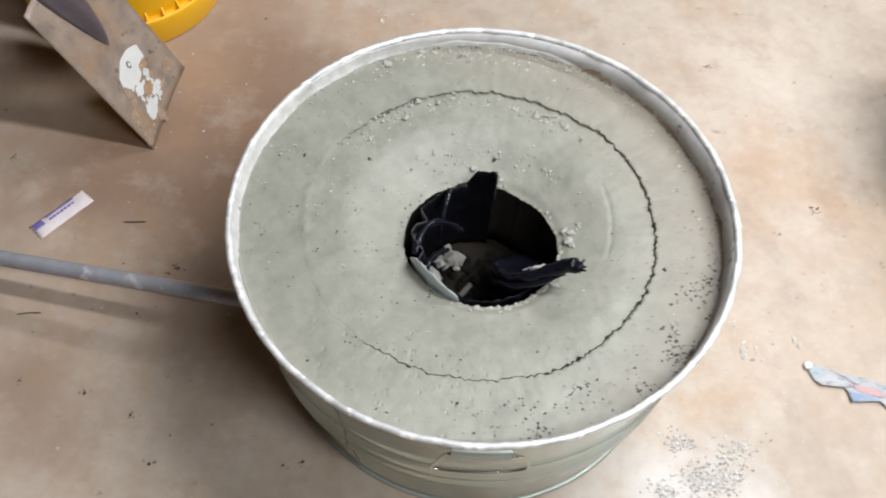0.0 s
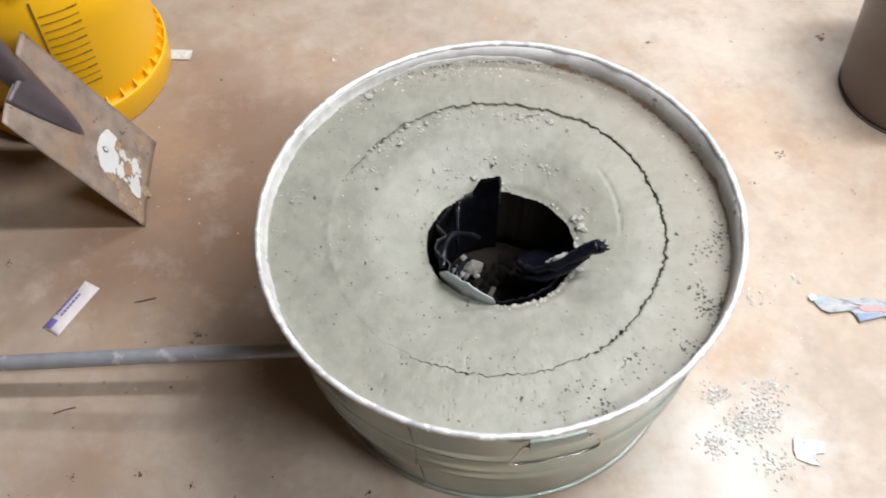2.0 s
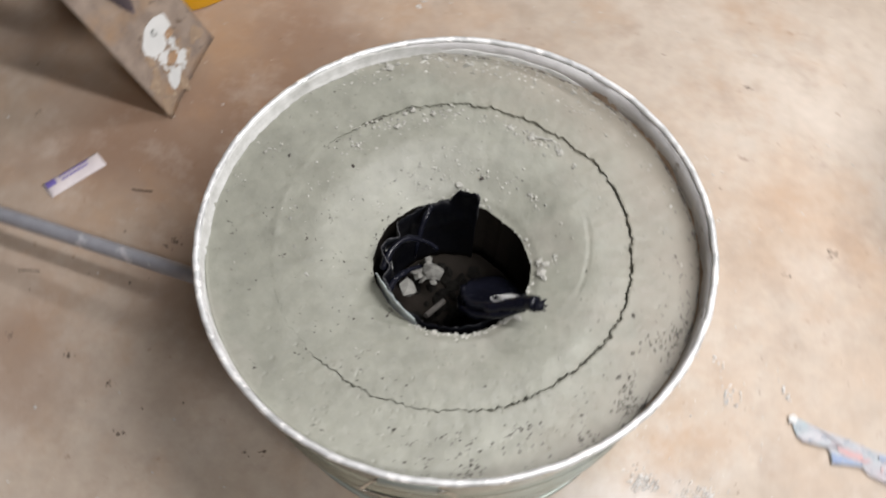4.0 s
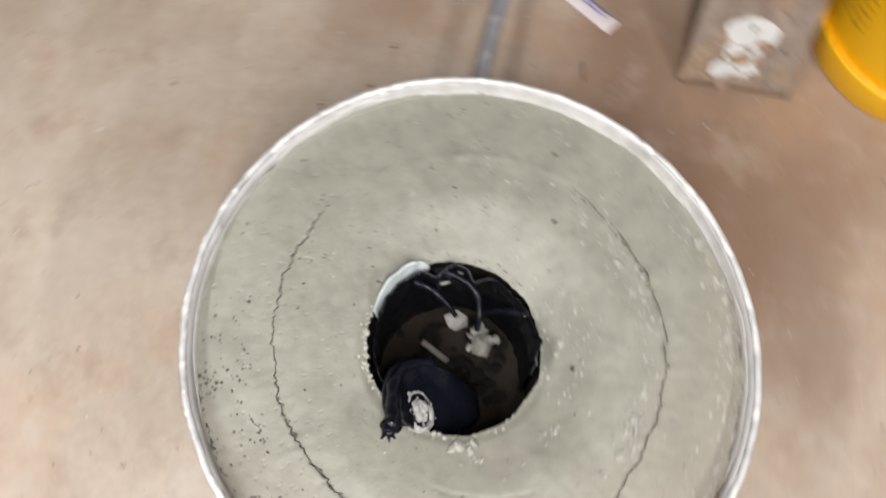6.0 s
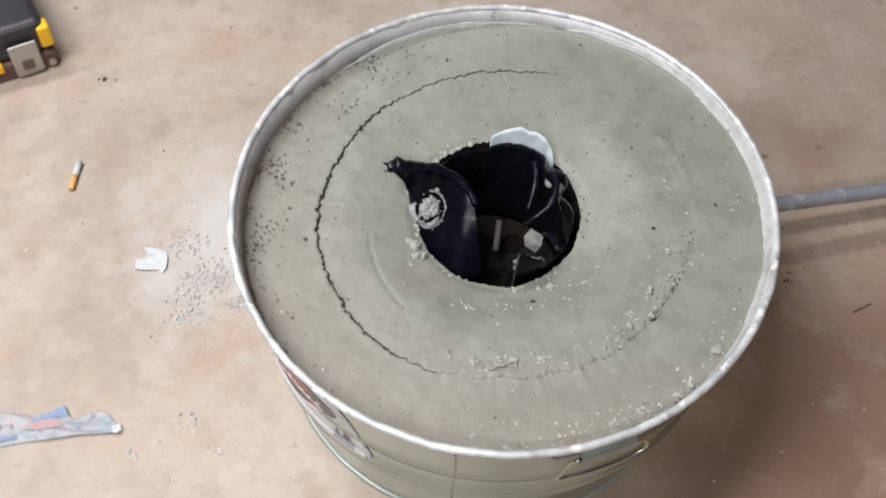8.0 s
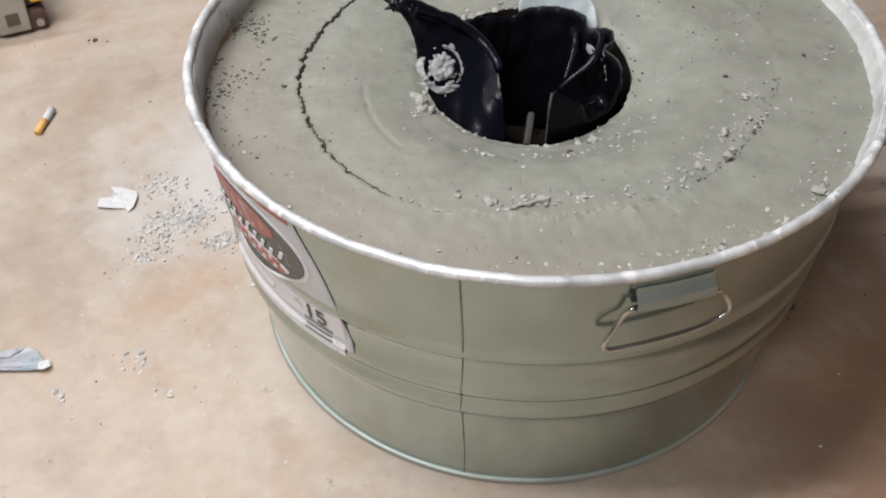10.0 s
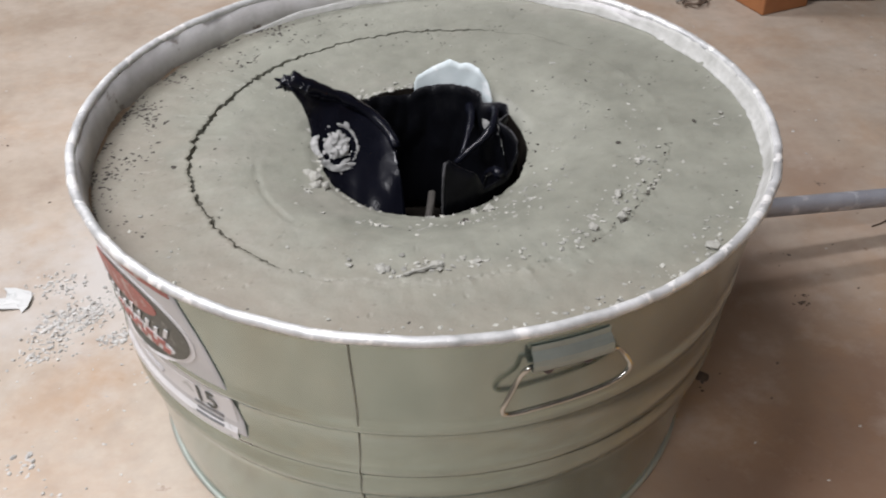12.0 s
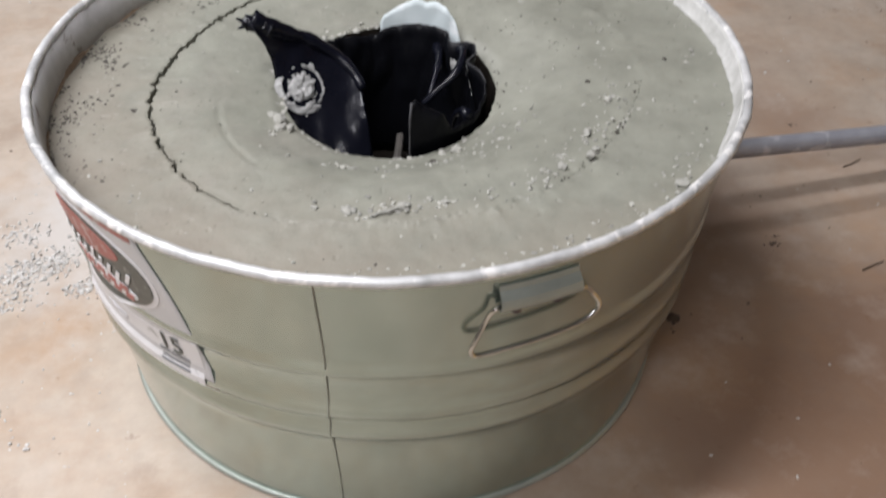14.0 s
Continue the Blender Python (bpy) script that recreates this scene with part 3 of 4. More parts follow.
fill = thing("concrete_filling", pose(0, 0, 0), "grey hardened concrete filling with a ring crack, inside the washtub", "concrete")
SEG = 1080
rnd = random.Random(4)
pits = {}
inner_n, outer_n = 46, 42
rows_n = inner_n + 6 + outer_n
for i in range(200):
    az = rnd.gauss(-32, 34) if rnd.random() < 0.7 else rnd.uniform(-140, 190)
    row = inner_n + 6 + int(outer_n * rnd.random() ** 0.8) if rnd.random() < 0.85 else rnd.randrange(inner_n)
    pits[(int((az % 360) / 360 * SEG) % SEG, min(row, rows_n - 4))] = rnd.uniform(0.001, 0.0026)
for i in range(40):
    az, row = rnd.gauss(-98, 14), rnd.randrange(inner_n - 18, rows_n - 4)
    pits[(int((az % 360) / 360 * SEG) % SEG, row)] = rnd.uniform(0.001, 0.003)
verts, faces = [], []
for i in range(SEG):
    az = 360 * i / SEG
    sa = (az + 180) % 360 - 180
    c, s = math.cos(radians(az)), math.sin(radians(az))
    dirn = Vector((c, s, 0))
    rh, ro = hole_edge(az), wall_r(az, 0.253, -0.0022)
    ragged = 0.0034 * noise.noise(Vector((c * 9, s * 9, 1))) + 0.0028 * noise.noise(Vector((c * 34, s * 34, 3))) + 0.0010 * noise.noise(Vector((c * 95, s * 95, 8)))
    rc = lerp_table(CRACK, sa) + ragged
    dep = lerp_table(DEPTH, sa) * (0.75 + 0.5 * noise.noise(Vector((c * 22, s * 22, 6))))
    wide = max(0.0003, 0.0023 * min(1.0, dep + 0.15) * (0.45 + 1.1 * abs(noise.noise(Vector((c * 26, s * 26, 9))))))
    radii = [rh + (rc - 0.004 - rh) * (k / (inner_n - 1)) ** 0.9 for k in range(inner_n)]
    radii += [rc - 0.0031, rc - wide, rc - 0.86 * wide, rc + 0.86 * wide, rc + wide, rc + 0.0031]
    radii += [rc + 0.004 + (ro - rc - 0.004) * k / (outer_n - 1) for k in range(outer_n)]
    for k, r in enumerate(radii):
        p = dirn * r
        z = concrete_z(p.x, p.y)
        z += 0.0009 * noise.noise(p * 30) + 0.0004 * noise.noise(p * 90)
        if inner_n <= k < inner_n + 6:
            open_ = (0.0002, 0.0004, -0.0110, -0.0110, -0.0010, -0.0002)[k - inner_n]
            ledge = (-0.0004, -0.0012, -0.0020, -0.0044, 0.0006, 0.0004)[k - inner_n]
            north = step(34, 62, sa) * (1 - step(150, 158, sa))
            z += (open_ + (ledge - open_) * north) * dep
        if k >= inner_n + 4:
            z += 0.0022 * dep * math.exp(-(r - rc) / 0.014)
        elif k < inner_n + 2:
            z -= 0.0014 * dep * math.exp((r - rc) / 0.012)
        ridge = math.exp(-((r - 0.200) / 0.004) ** 2) * (step(150, 165, sa) if sa > 0 else 1 - step(-165, -135, sa)) if abs(sa) > 130 else 0
        z += 0.0011 * ridge * (0.5 + 1.0 * noise.noise(Vector((c * 18, s * 18, 7))))
        if -12 < sa < 38:
            z -= 0.0013 * math.exp(-((r - 0.146 - 0.0003 * (sa - 10)) / 0.0016) ** 2) * step(-12, 0, sa) * (1 - step(28, 38, sa))
        if k >= rows_n - 3:
            z += (0.0, 0.0008, 0.0028)[k - rows_n + 3] * (0.7 + noise.noise(Vector((c * 12, s * 12, 4))))
        z -= pits.get((i, k), 0.0)
        verts.append((p.x, p.y, z))
for i in range(SEG):
    j = (i + 1) % SEG
    for k in range(rows_n - 1):
        faces.append((i * rows_n + k, i * rows_n + k + 1, j * rows_n + k + 1, j * rows_n + k))
n0 = len(verts)
for i in range(SEG):
    x, y, z = verts[i * rows_n + rows_n - 1]
    verts.append((x * 0.84, y * 0.84, 0.03))
for i in range(SEG):
    j = (i + 1) % SEG
    faces.append((i * rows_n + rows_n - 1, n0 + i, n0 + j, j * rows_n + rows_n - 1))
top = part("top_surface", (verts, faces), CONCRETE, fill, smooth=True)
for f in top.data.polygons:
    if f.index < SEG * (rows_n - 1) and inner_n <= f.index % (rows_n - 1) < inner_n + 5:
        f.use_smooth = False
# bore of the hole, concrete coloured as dark as its shade
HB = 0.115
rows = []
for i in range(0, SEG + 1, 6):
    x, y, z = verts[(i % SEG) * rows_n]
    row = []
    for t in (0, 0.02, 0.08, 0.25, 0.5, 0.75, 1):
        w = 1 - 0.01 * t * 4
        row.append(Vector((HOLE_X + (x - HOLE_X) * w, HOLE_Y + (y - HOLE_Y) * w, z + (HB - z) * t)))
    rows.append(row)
part("hole_wall", slab(rows, 0.002), BORE_SHADE, fill, "bore of the hole with its shade in the colour", smooth=True)
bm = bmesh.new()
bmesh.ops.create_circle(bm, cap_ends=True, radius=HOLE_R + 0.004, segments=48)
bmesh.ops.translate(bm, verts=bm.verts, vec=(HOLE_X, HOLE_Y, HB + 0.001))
part("hole_bottom", bm, BORE_SHADE, fill)

rows = []
for i in range(181):
    az = 2 * i
    zb = concrete_z(*polar(az, 0.268, 0).xy) - 0.004
    rows.append([polar(az, wall_r(az, z, -0.0020), z) for z in (zb, zb + (RIM_Z - 0.002 - zb) * 0.5, RIM_Z - 0.002)])
part("inner_band", slab(rows, -0.0004), BAND, tub, "dull inner band stained by cement", smooth=True)
# cement smears on the inner wall above the concrete
for az0, az1, top in ((118, 172, 0.017), (172, 206, 0.013), (206, 238, 0.014), (70, 116, 0.010), (-122, -60, 0.008)):
    rows = []
    nn = int((az1 - az0) / 1.5)
    for i in range(nn + 1):
        az = az0 + (az1 - az0) * i / nn
        e = math.sin(math.pi * i / nn) ** 0.5
        zb = concrete_z(*polar(az, 0.268, 0).xy) - 0.001
        h = (0.001 + top * e * (0.75 + 0.5 * noise.noise(Vector((az * 0.11, 0, top * 90)))))
        zt = min(zb + h, RIM_Z - 0.001)
        rows.append([polar(az, wall_r(az, zb + (zt - zb) * t, -0.0036 + 0.0014 * t), zb + (zt - zb) * t) for t in (0, 0.33, 0.66, 1)])
    part("cement_smear", slab(rows, -0.001), SMEAR, tub, "dried pale cement smear", smooth=True)

# brown dirt clinging to the inner wall on the east side
for az0, az1, top in ((-52, -8, 0.007), (-4, 30, 0.010), (34, 62, 0.012), (60, 74, 0.016)):
    rows = []
    nn = int((az1 - az0) / 0.7)
    for i in range(nn + 1):
        az = az0 + (az1 - az0) * i / nn
        e = math.sin(math.pi * i / nn) ** 0.7
        zb = concrete_z(*polar(az, 0.268, 0).xy) - 0.001
        h = 0.001 + top * e * max(0.05, 0.45 + 0.9 * noise.noise(Vector((az * 0.16, 5, top * 70))) + 0.5 * noise.noise(Vector((az * 0.7, 2, 0))))
        zt = min(zb + h, RIM_Z - 0.003)
        rows.append([polar(az, wall_r(az, zb + (zt - zb) * t, -0.0034 + 0.0012 * t), zb + (zt - zb) * t) for t in (0, 0.5, 1)])
    part("dirt_smear", slab(rows, -0.0006), MUD, tub, "brown dirt clinging to the inner wall")
# pale cement dragged up to the rim on the west side
rows = []
for i in range(101):
    az = 108 + 106 * i / 100
    e = math.sin(math.pi * i / 100) ** 0.4
    wide = 0.002 + 0.0055 * e * (0.8 + 0.5 * noise.noise(Vector((az * 0.09, 2, 0)))) + 0.0015 * noise.noise(Vector((az * 0.5, 4, 0)))
    r1 = wall_r(az, RIM_Z) - 0.0022
    row = []
    for k in range(7):
        t = k / 6
        p = polar(az, r1 - wide * (1 - t), 0)
        zc = concrete_z(p.x, p.y)
        row.append(Vector((p.x, p.y, zc + 0.0004 + (RIM_Z + 0.0006 - zc) * t ** 1.6 * (0.55 + 0.45 * e) + 0.0006 * noise.noise(p * 120))))
    rows.append(row)
part("cement_smear", slab(rows, -0.0012), SMEAR, tub, "pale cement dragged up to the rim", smooth=True)

# crumbs lying on the concrete
rnd = random.Random(11)
places = []


def crumb(az, r, size):
    p = polar(az, r, 0)
    places.append((p.x, p.y, concrete_z(p.x, p.y), size))


for i in range(95):
    crumb(rnd.gauss(133, 20), rnd.gauss(0.178, 0.012), rnd.uniform(0.0018, 0.0052))
for i in range(70):
    crumb(rnd.gauss(98, 30), rnd.gauss(0.112, 0.010), rnd.uniform(0.0015, 0.0046))
for i in range(230):
    crumb(rnd.gauss(98, 26), 0.266 - 0.030 * rnd.random() ** 1.5, rnd.uniform(0.0012, 0.0046))
for i in range(40):
    crumb(rnd.gauss(75, 12), rnd.gauss(0.172, 0.006), rnd.uniform(0.0018, 0.0055))
for i in range(130):
    crumb(rnd.uniform(-180, 180), rnd.uniform(0.11, 0.262), rnd.uniform(0.001, 0.0030))
for cx_ in range(26):
    a0, r0 = rnd.gauss(100, 45), rnd.choice((0.112, 0.175, 0.245)) + rnd.gauss(0, 0.008)
    for i in range(rnd.randrange(4, 12)):
        crumb(a0 + rnd.gauss(0, 2.2), r0 + rnd.gauss(0, 0.004), rnd.uniform(0.001, 0.0062) * rnd.uniform(0.5, 1))
for i in range(60):
    a = rnd.uniform(-100, 130)
    crumb(a, hole_edge(a) + abs(rnd.gauss(0.003, 0.004)), rnd.uniform(0.002, 0.0055))
for i in range(120):
    a = rnd.uniform(-105, -5)
    crumb(a, hole_edge(a) + abs(rnd.gauss(0.001, 0.0022)), rnd.uniform(0.0015, 0.006))
for i in range(90):
    a = rnd.gauss(88, 22)
    crumb(a, wall_r(a, 0.253, -0.004) - abs(rnd.gauss(0.002, 0.009)), rnd.uniform(0.0016, 0.0050))
tagged(part("mortar_crumbs", heap(places, rnd, 0.5), CRUMB), "pale mortar crumbs scattered on the hardened concrete", "crumbs", kind="stuff")
places = []
# flat dark stones stand for shaded pits along the east and south edge
for i in range(480):
    crumb(rnd.gauss(-22, 32), 0.264 - 0.055 * rnd.random() ** 1.4, rnd.uniform(0.0014, 0.0038))
for i in range(90):
    crumb(rnd.uniform(-170, -60), rnd.uniform(0.12, 0.262), rnd.uniform(0.0012, 0.003))
for i in range(150):
    crumb(rnd.gauss(-34, 20), 0.263 - 0.056 * rnd.random() ** 1.2, rnd.uniform(0.0022, 0.0046))
for cx_ in range(22):
    a0, r0 = rnd.gauss(-88, 30), rnd.uniform(0.205, 0.260)
    for i in range(rnd.randrange(4, 11)):
        crumb(a0 + rnd.gauss(0, 1.5), r0 + rnd.gauss(0, 0.004), rnd.uniform(0.0014, 0.0040))
for cx_ in range(9):
    a0, r0 = rnd.gauss(200, 25), rnd.uniform(0.13, 0.250)
    for i in range(rnd.randrange(4, 9)):
        crumb(a0 + rnd.gauss(0, 2.0), r0 + rnd.gauss(0, 0.005), rnd.uniform(0.0012, 0.0032))
for i in range(130):
    crumb(rnd.uniform(-180, 180), rnd.uniform(0.1, 0.262), rnd.uniform(0.0008, 0.0024))
for i in range(80):
    a = rnd.uniform(108, 158)
    crumb(a, lerp_table(CRACK, a) + rnd.gauss(0.0, 0.0034), rnd.uniform(0.001, 0.0032))
for i in range(70):
    a = rnd.uniform(150, 270)
    crumb(a, hole_edge(a) + abs(rnd.gauss(0.003, 0.004)), rnd.uniform(0.001, 0.0036))
tagged(part("dark_grit_and_hollows", heap(places, rnd, 0.22), GRIT_PITS), "dark specks for grit and shaded pits on the concrete surface", "grit", kind="stuff")
places = []
for i in range(900):
    a = rnd.uniform(-70, 112)
    if noise.noise(Vector((a * 0.09, 3, 1))) > -0.30:
        crumb(a, wall_r(a, 0.253, -0.0030) - abs(rnd.gauss(0, 0.0022)), rnd.uniform(0.0009, 0.0034))
tagged(part("rim_dirt", heap(places, rnd, 0.5), GRIT_PITS), "dark dirt caught between the concrete and the rim", "dirt", kind="stuff")


def pebble(x, y, z, size, seed, label, material=CRUMB, name="pebble", flat=0.6, group="pebbles on the concrete"):
    v, f = heap([(0, 0, 0, size)], random.Random(seed), flat)
    ob = part(name, (v, f), material)
    ob.matrix_world = pose(x, y, z)
    return tagged(ob, label, "stone" if material is CRUMB else "debris", group)


for k, (x, y, size) in enumerate(((-0.145, 0.209, 0.011), (-0.137, 0.218, 0.006), (0.043, 0.166, 0.010), (0.016, 0.172, 0.007), (-0.0445, 0.178, 0.008), (-0.0757, 0.162, 0.008), (0.081, 0.158, 0.010), (-0.107, 0.237, 0.012), (-0.1445, -0.085, 0.007), (0.101, 0.146, 0.007), (-0.110, 0.1305, 0.009), (-0.021, 0.089, 0.011), (-0.012, 0.086, 0.009),
                                  (0.0965, 0.006, 0.017), (0.099, 0.018, 0.012), (0.092, 0.020, 0.010), (0.101, 0.000, 0.013), (-0.10, 0.157, 0.009), (-0.107, 0.150, 0.008), (-0.056, 0.246, 0.008), (0.086, -0.058, 0.010))):
    pebble(x, y, concrete_z(x, y), size, k, "pale angular mortar pebble lying on the concrete")
line = []
for k in range(9):
    x, y = 0.069 - 0.028 * k / 8, 0.1706 - 0.0026 * k / 8 + 0.0007 * math.sin(k * 1.9)
    line.append((x, y, concrete_z(x, y) + 0.0013))
tagged(part("mortar_sliver", tube(line, lambda t: 0.0010 + 0.0011 * t + 0.0003 * math.sin(t * 17), 6), CRUMB), "long pale sliver of mortar lying on the concrete", "stone", "pebbles on the concrete")
for k, (x, y, size) in enumerate(((0.205, -0.022, 0.006), (-0.1413, 0.0618, 0.006), (-0.215, 0.0517, 0.006), (-0.002, -0.222, 0.005), (0.001, 0.103, 0.007))):
    pebble(x, y, concrete_z(x, y), size, 40 + k, "dark crumb of dirt lying on the concrete", GRIT_PITS, "dirt_crumb", 0.5, "dirt crumbs")

# ---- torn black plastic liner in the hole ----
liner = thing("plastic_liner", pose(HOLE_X, HOLE_Y, 0.12), "torn black plastic liner with curled edges in the concrete hole", "liner")


def lc(x, y, z):
    return Vector((x - HOLE_X, y - HOLE_Y, z - 0.12))


TOP = [(85, 0.252), (87, 0.266), (92, 0.259), (100, 0.2535), (104, 0.2480), (108, 0.2340), (124, 0.2320), (150, 0.2340), (165, 0.246), (180, 0.250), (192, 0.252), (204, 0.246), (222, 0.250), (240, 0.248), (258, 0.243), (262, 0.236),
       (280, 0.239), (300, 0.241), (318, 0.236), (330, 0.228)]
rows = []
for i in range(162):
    az = 85 + (330 - 85) * i / 161
    zt = lerp_table(TOP, az) + 0.0016 * noise.noise(Vector((az * 0.18, 1, 0)))
    row = []
    for k in range(15):
        t = k / 14
        z = 0.118 + (zt - 0.118) * t
        r = HOLE_R - 0.0055 - 0.004 * (1 - t) + 0.0035 * noise.noise(Vector((az * 0.035, z * 18, 2))) * (1 - 0.3 * t) - 0.0075 * abs(noise.noise(Vector((az * 0.075 + z * 30, z * 34, 4)))) * step(0.16, 0.21, z) - 0.0025 * abs(noise.noise(Vector((az * 0.2 - z * 60, z * 80, 8))))
        fold = 0.010 * math.exp(-((az - 172) / 9) ** 2) * step(0.17, 0.235, z) + 0.012 * math.exp(-((az - 205) / 7) ** 2) * step(0.16, 0.225, z) * (1 - 0.5 * step(0.235, 0.25, z))
        lean = -0.0055 * math.exp(-((az - 102) / 16) ** 2) * step(0.2, 0.25, z)
        a = radians(az)
        row.append(Vector(((r - fold - lean) * math.cos(a), (r - fold - lean) * math.sin(a), z - 0.12)))
    rows.append(row)
part("liner_wall", slab(rows, 0.0014), LINER, liner, smooth=True)
liner_rows = rows
# pale lines along torn edges and creases of the plastic
torn = [rows[1][14] + Vector((0.0008, 0.0, 0.0004))] + [rows[0][k] + Vector((0.0008, 0.0, 0.0)) for k in range(14, 8, -1)]
part("torn_edge", tube(torn, lambda t: 0.0011 - 0.0005 * t, 6), PALE_EDGE, liner, "pale torn edge", smooth=True)
# highlight along the liner's top edge, painted as a thin pale tube
part("torn_edge", tube([rows[i][14] + Vector((0, 0, 0.0003)) for i in range(48, 96)], lambda t: 0.0004 + 0.0006 * abs(noise.noise(Vector((t * 9, 1, 1)))), 6), PALE_EDGE, liner, "pale torn edge", smooth=True)
for i0, k0, di, dk, count in ((44, 12, 1.4, -0.35, 9), (60, 13, -0.5, -0.8, 8), (70, 10, 1.2, -0.25, 11), (52, 8, 1.0, 0.28, 12), (84, 11, -0.8, -0.5, 7)):
    line = []
    for q in range(count):
        p = rows[int(i0 + di * q)][max(2, min(13, int(round(k0 + dk * q))))]
        line.append(p - Vector((p.x, p.y, 0)) * 0.012)
    part("crease", tube(spline(line, 3), 0.0003, 5), PALE_EDGE, liner, "thin pale crease", smooth=True)
for name_, turns, r0 in (("rolled_fold", ((204, 0.078, 0.238), (188, 0.068, 0.247), (168, 0.056, 0.243), (152, 0.040, 0.232), (140, 0.030, 0.222)), 0.0050),
                         ("rolled_fold", ((222, 0.079, 0.232), (212, 0.064, 0.231), (200, 0.048, 0.224), (186, 0.036, 0.214)), 0.0046),
                         ("rolled_fold", ((124, 0.079, 0.236), (136, 0.066, 0.226), (150, 0.056, 0.212), (160, 0.052, 0.194)), 0.0042)):
    line = spline([polar(a, r, z - 0.12) for a, r, z in turns], 6)
    part(name_, tube([p + Vector((0, 0, 0.0018)) * noise.noise(p * 90) for p in line], lambda t: r0 * (1 - 0.55 * t) * (1 + 0.35 * noise.noise(Vector((t * 9, r0 * 900, 2)))), 10), BLACK, liner, smooth=True)
# flap that leans over the east edge and curls at its tip
edge = [lc(0.106, -0.064, 0.287), lc(0.094, -0.060, 0.2795), lc(0.076, -0.063, 0.268), lc(0.052, -0.066, 0.254), lc(0.030, -0.058, 0.238), lc(0.020, -0.040, 0.226), lc(0.019, -0.024, 0.2135)]
foot = [lc(0.1045, -0.052, 0.283), lc(0.0925, -0.048, 0.2600), lc(0.0880, -0.034, 0.224), lc(0.0820, -0.010, 0.193), lc(0.070, 0.010, 0.173), lc(0.050, 0.022, 0.160), lc(0.022, 0.014, 0.156)]
e2, f2 = spline(edge, 5), spline(foot, 5)
rows = []
for i, (a, b) in enumerate(zip(e2, f2)):
    row = []
    t = i / (len(e2) - 1)
    for k in range(17):
        s = k / 16
        p = a.lerp(b, s)
        p = p + Vector((0.0, 0.002, 0.001)) * math.sin(math.pi * s) * math.sin(math.pi * min(1, t * 1.2)) * 0.8
        p = p + Vector((0.0006, 0.0014, 0.0020)) * noise.noise(p * 55) + Vector((0, 0.0012, 0.0008)) * noise.noise(p * 130)
        row.append(p)
    rows.append(row)
part("flap", slab(rows, 0.0020), BLACK, liner, "curled black plastic flap", smooth=True)
part("rolled_edge", tube([p + Vector((0, 0.0005, 0.0006)) + Vector((0.001, 0.002, 0.0015)) * noise.noise(p * 70) for p in e2[2:-3]], lambda t: (0.0088 - 0.0050 * t) * (1 + 0.30 * noise.noise(Vector((t * 11, 3, 1)))), 12), BLACK, liner, smooth=True)
part("rolled_edge", tube([p + Vector((-0.002, -0.006, -0.007)) + Vector((0.001, 0.003, 0.003)) * noise.noise(p * 60) for p in e2[5:-2]], lambda t: 0.0050 * (1 + 0.45 * noise.noise(Vector((t * 8, 1, 7)))) * math.sin(math.pi * (0.12 + 0.8 * t)), 12), BLACK, liner, smooth=True)
part("flap_tip", tube(spline([lc(0.088, -0.058, 0.2755), lc(0.096, -0.060, 0.2800), lc(0.1035, -0.061, 0.2815), lc(0.1075, -0.0615, 0.2800)], 5), lambda t: (0.0080 - 0.0022 * t) * (1 + 0.28 * noise.noise(Vector((t * 7, 5, 2)))), 9), BLACK, liner)
for q, (dx, dy, dz) in enumerate(((0.0085, -0.003, 0.004), (0.009, 0.003, -0.001), (0.006, 0.0055, 0.005))):
    base_ = lc(0.1045, -0.061 + 0.0022 * (q - 1), 0.2808)
    part("frayed_end", tube([base_, base_ + Vector((dx, dy, dz)) * 0.6, base_ + Vector((dx, dy, dz))], lambda t: 0.0026 - 0.0019 * t, 6), BLACK, liner)
# cement left on the flap and the west wall
rnd = random.Random(21)


def crust(centre, u, v, n, spread, seed):
    r = random.Random(seed)
    vs, fs = [], []
    nrm = u.cross(v).normalized()
    for i in range(n):
        q = min(1.6, abs(r.gauss(0, 0.62)))
        t = r.uniform(0, math.tau)
        p = centre + u * (q * spread * math.cos(t)) + v * (q * spread * math.sin(t))
        a, f = stone(r, r.uniform(0.0016, 0.0075) * (1.25 - 0.5 * q), 0.24)
        b = len(vs)
        vs += [p + u * w.x + v * w.y + nrm * w.z for w in a]
        fs += [tuple(k + b for k in q2) for q2 in f]
    return vs, fs


CI, CK = 14, 8
flap_rows = rows
spot = flap_rows[CI][CK]
uu = (flap_rows[CI + 2][CK] - flap_rows[CI - 2][CK]).normalized()
vv = (flap_rows[CI][CK + 2] - flap_rows[CI][CK - 2])
vv = (vv - uu * vv.dot(uu)).normalized()
if uu.cross(vv).y < 0:
    vv = -vv
un = uu.cross(vv)
rows = []
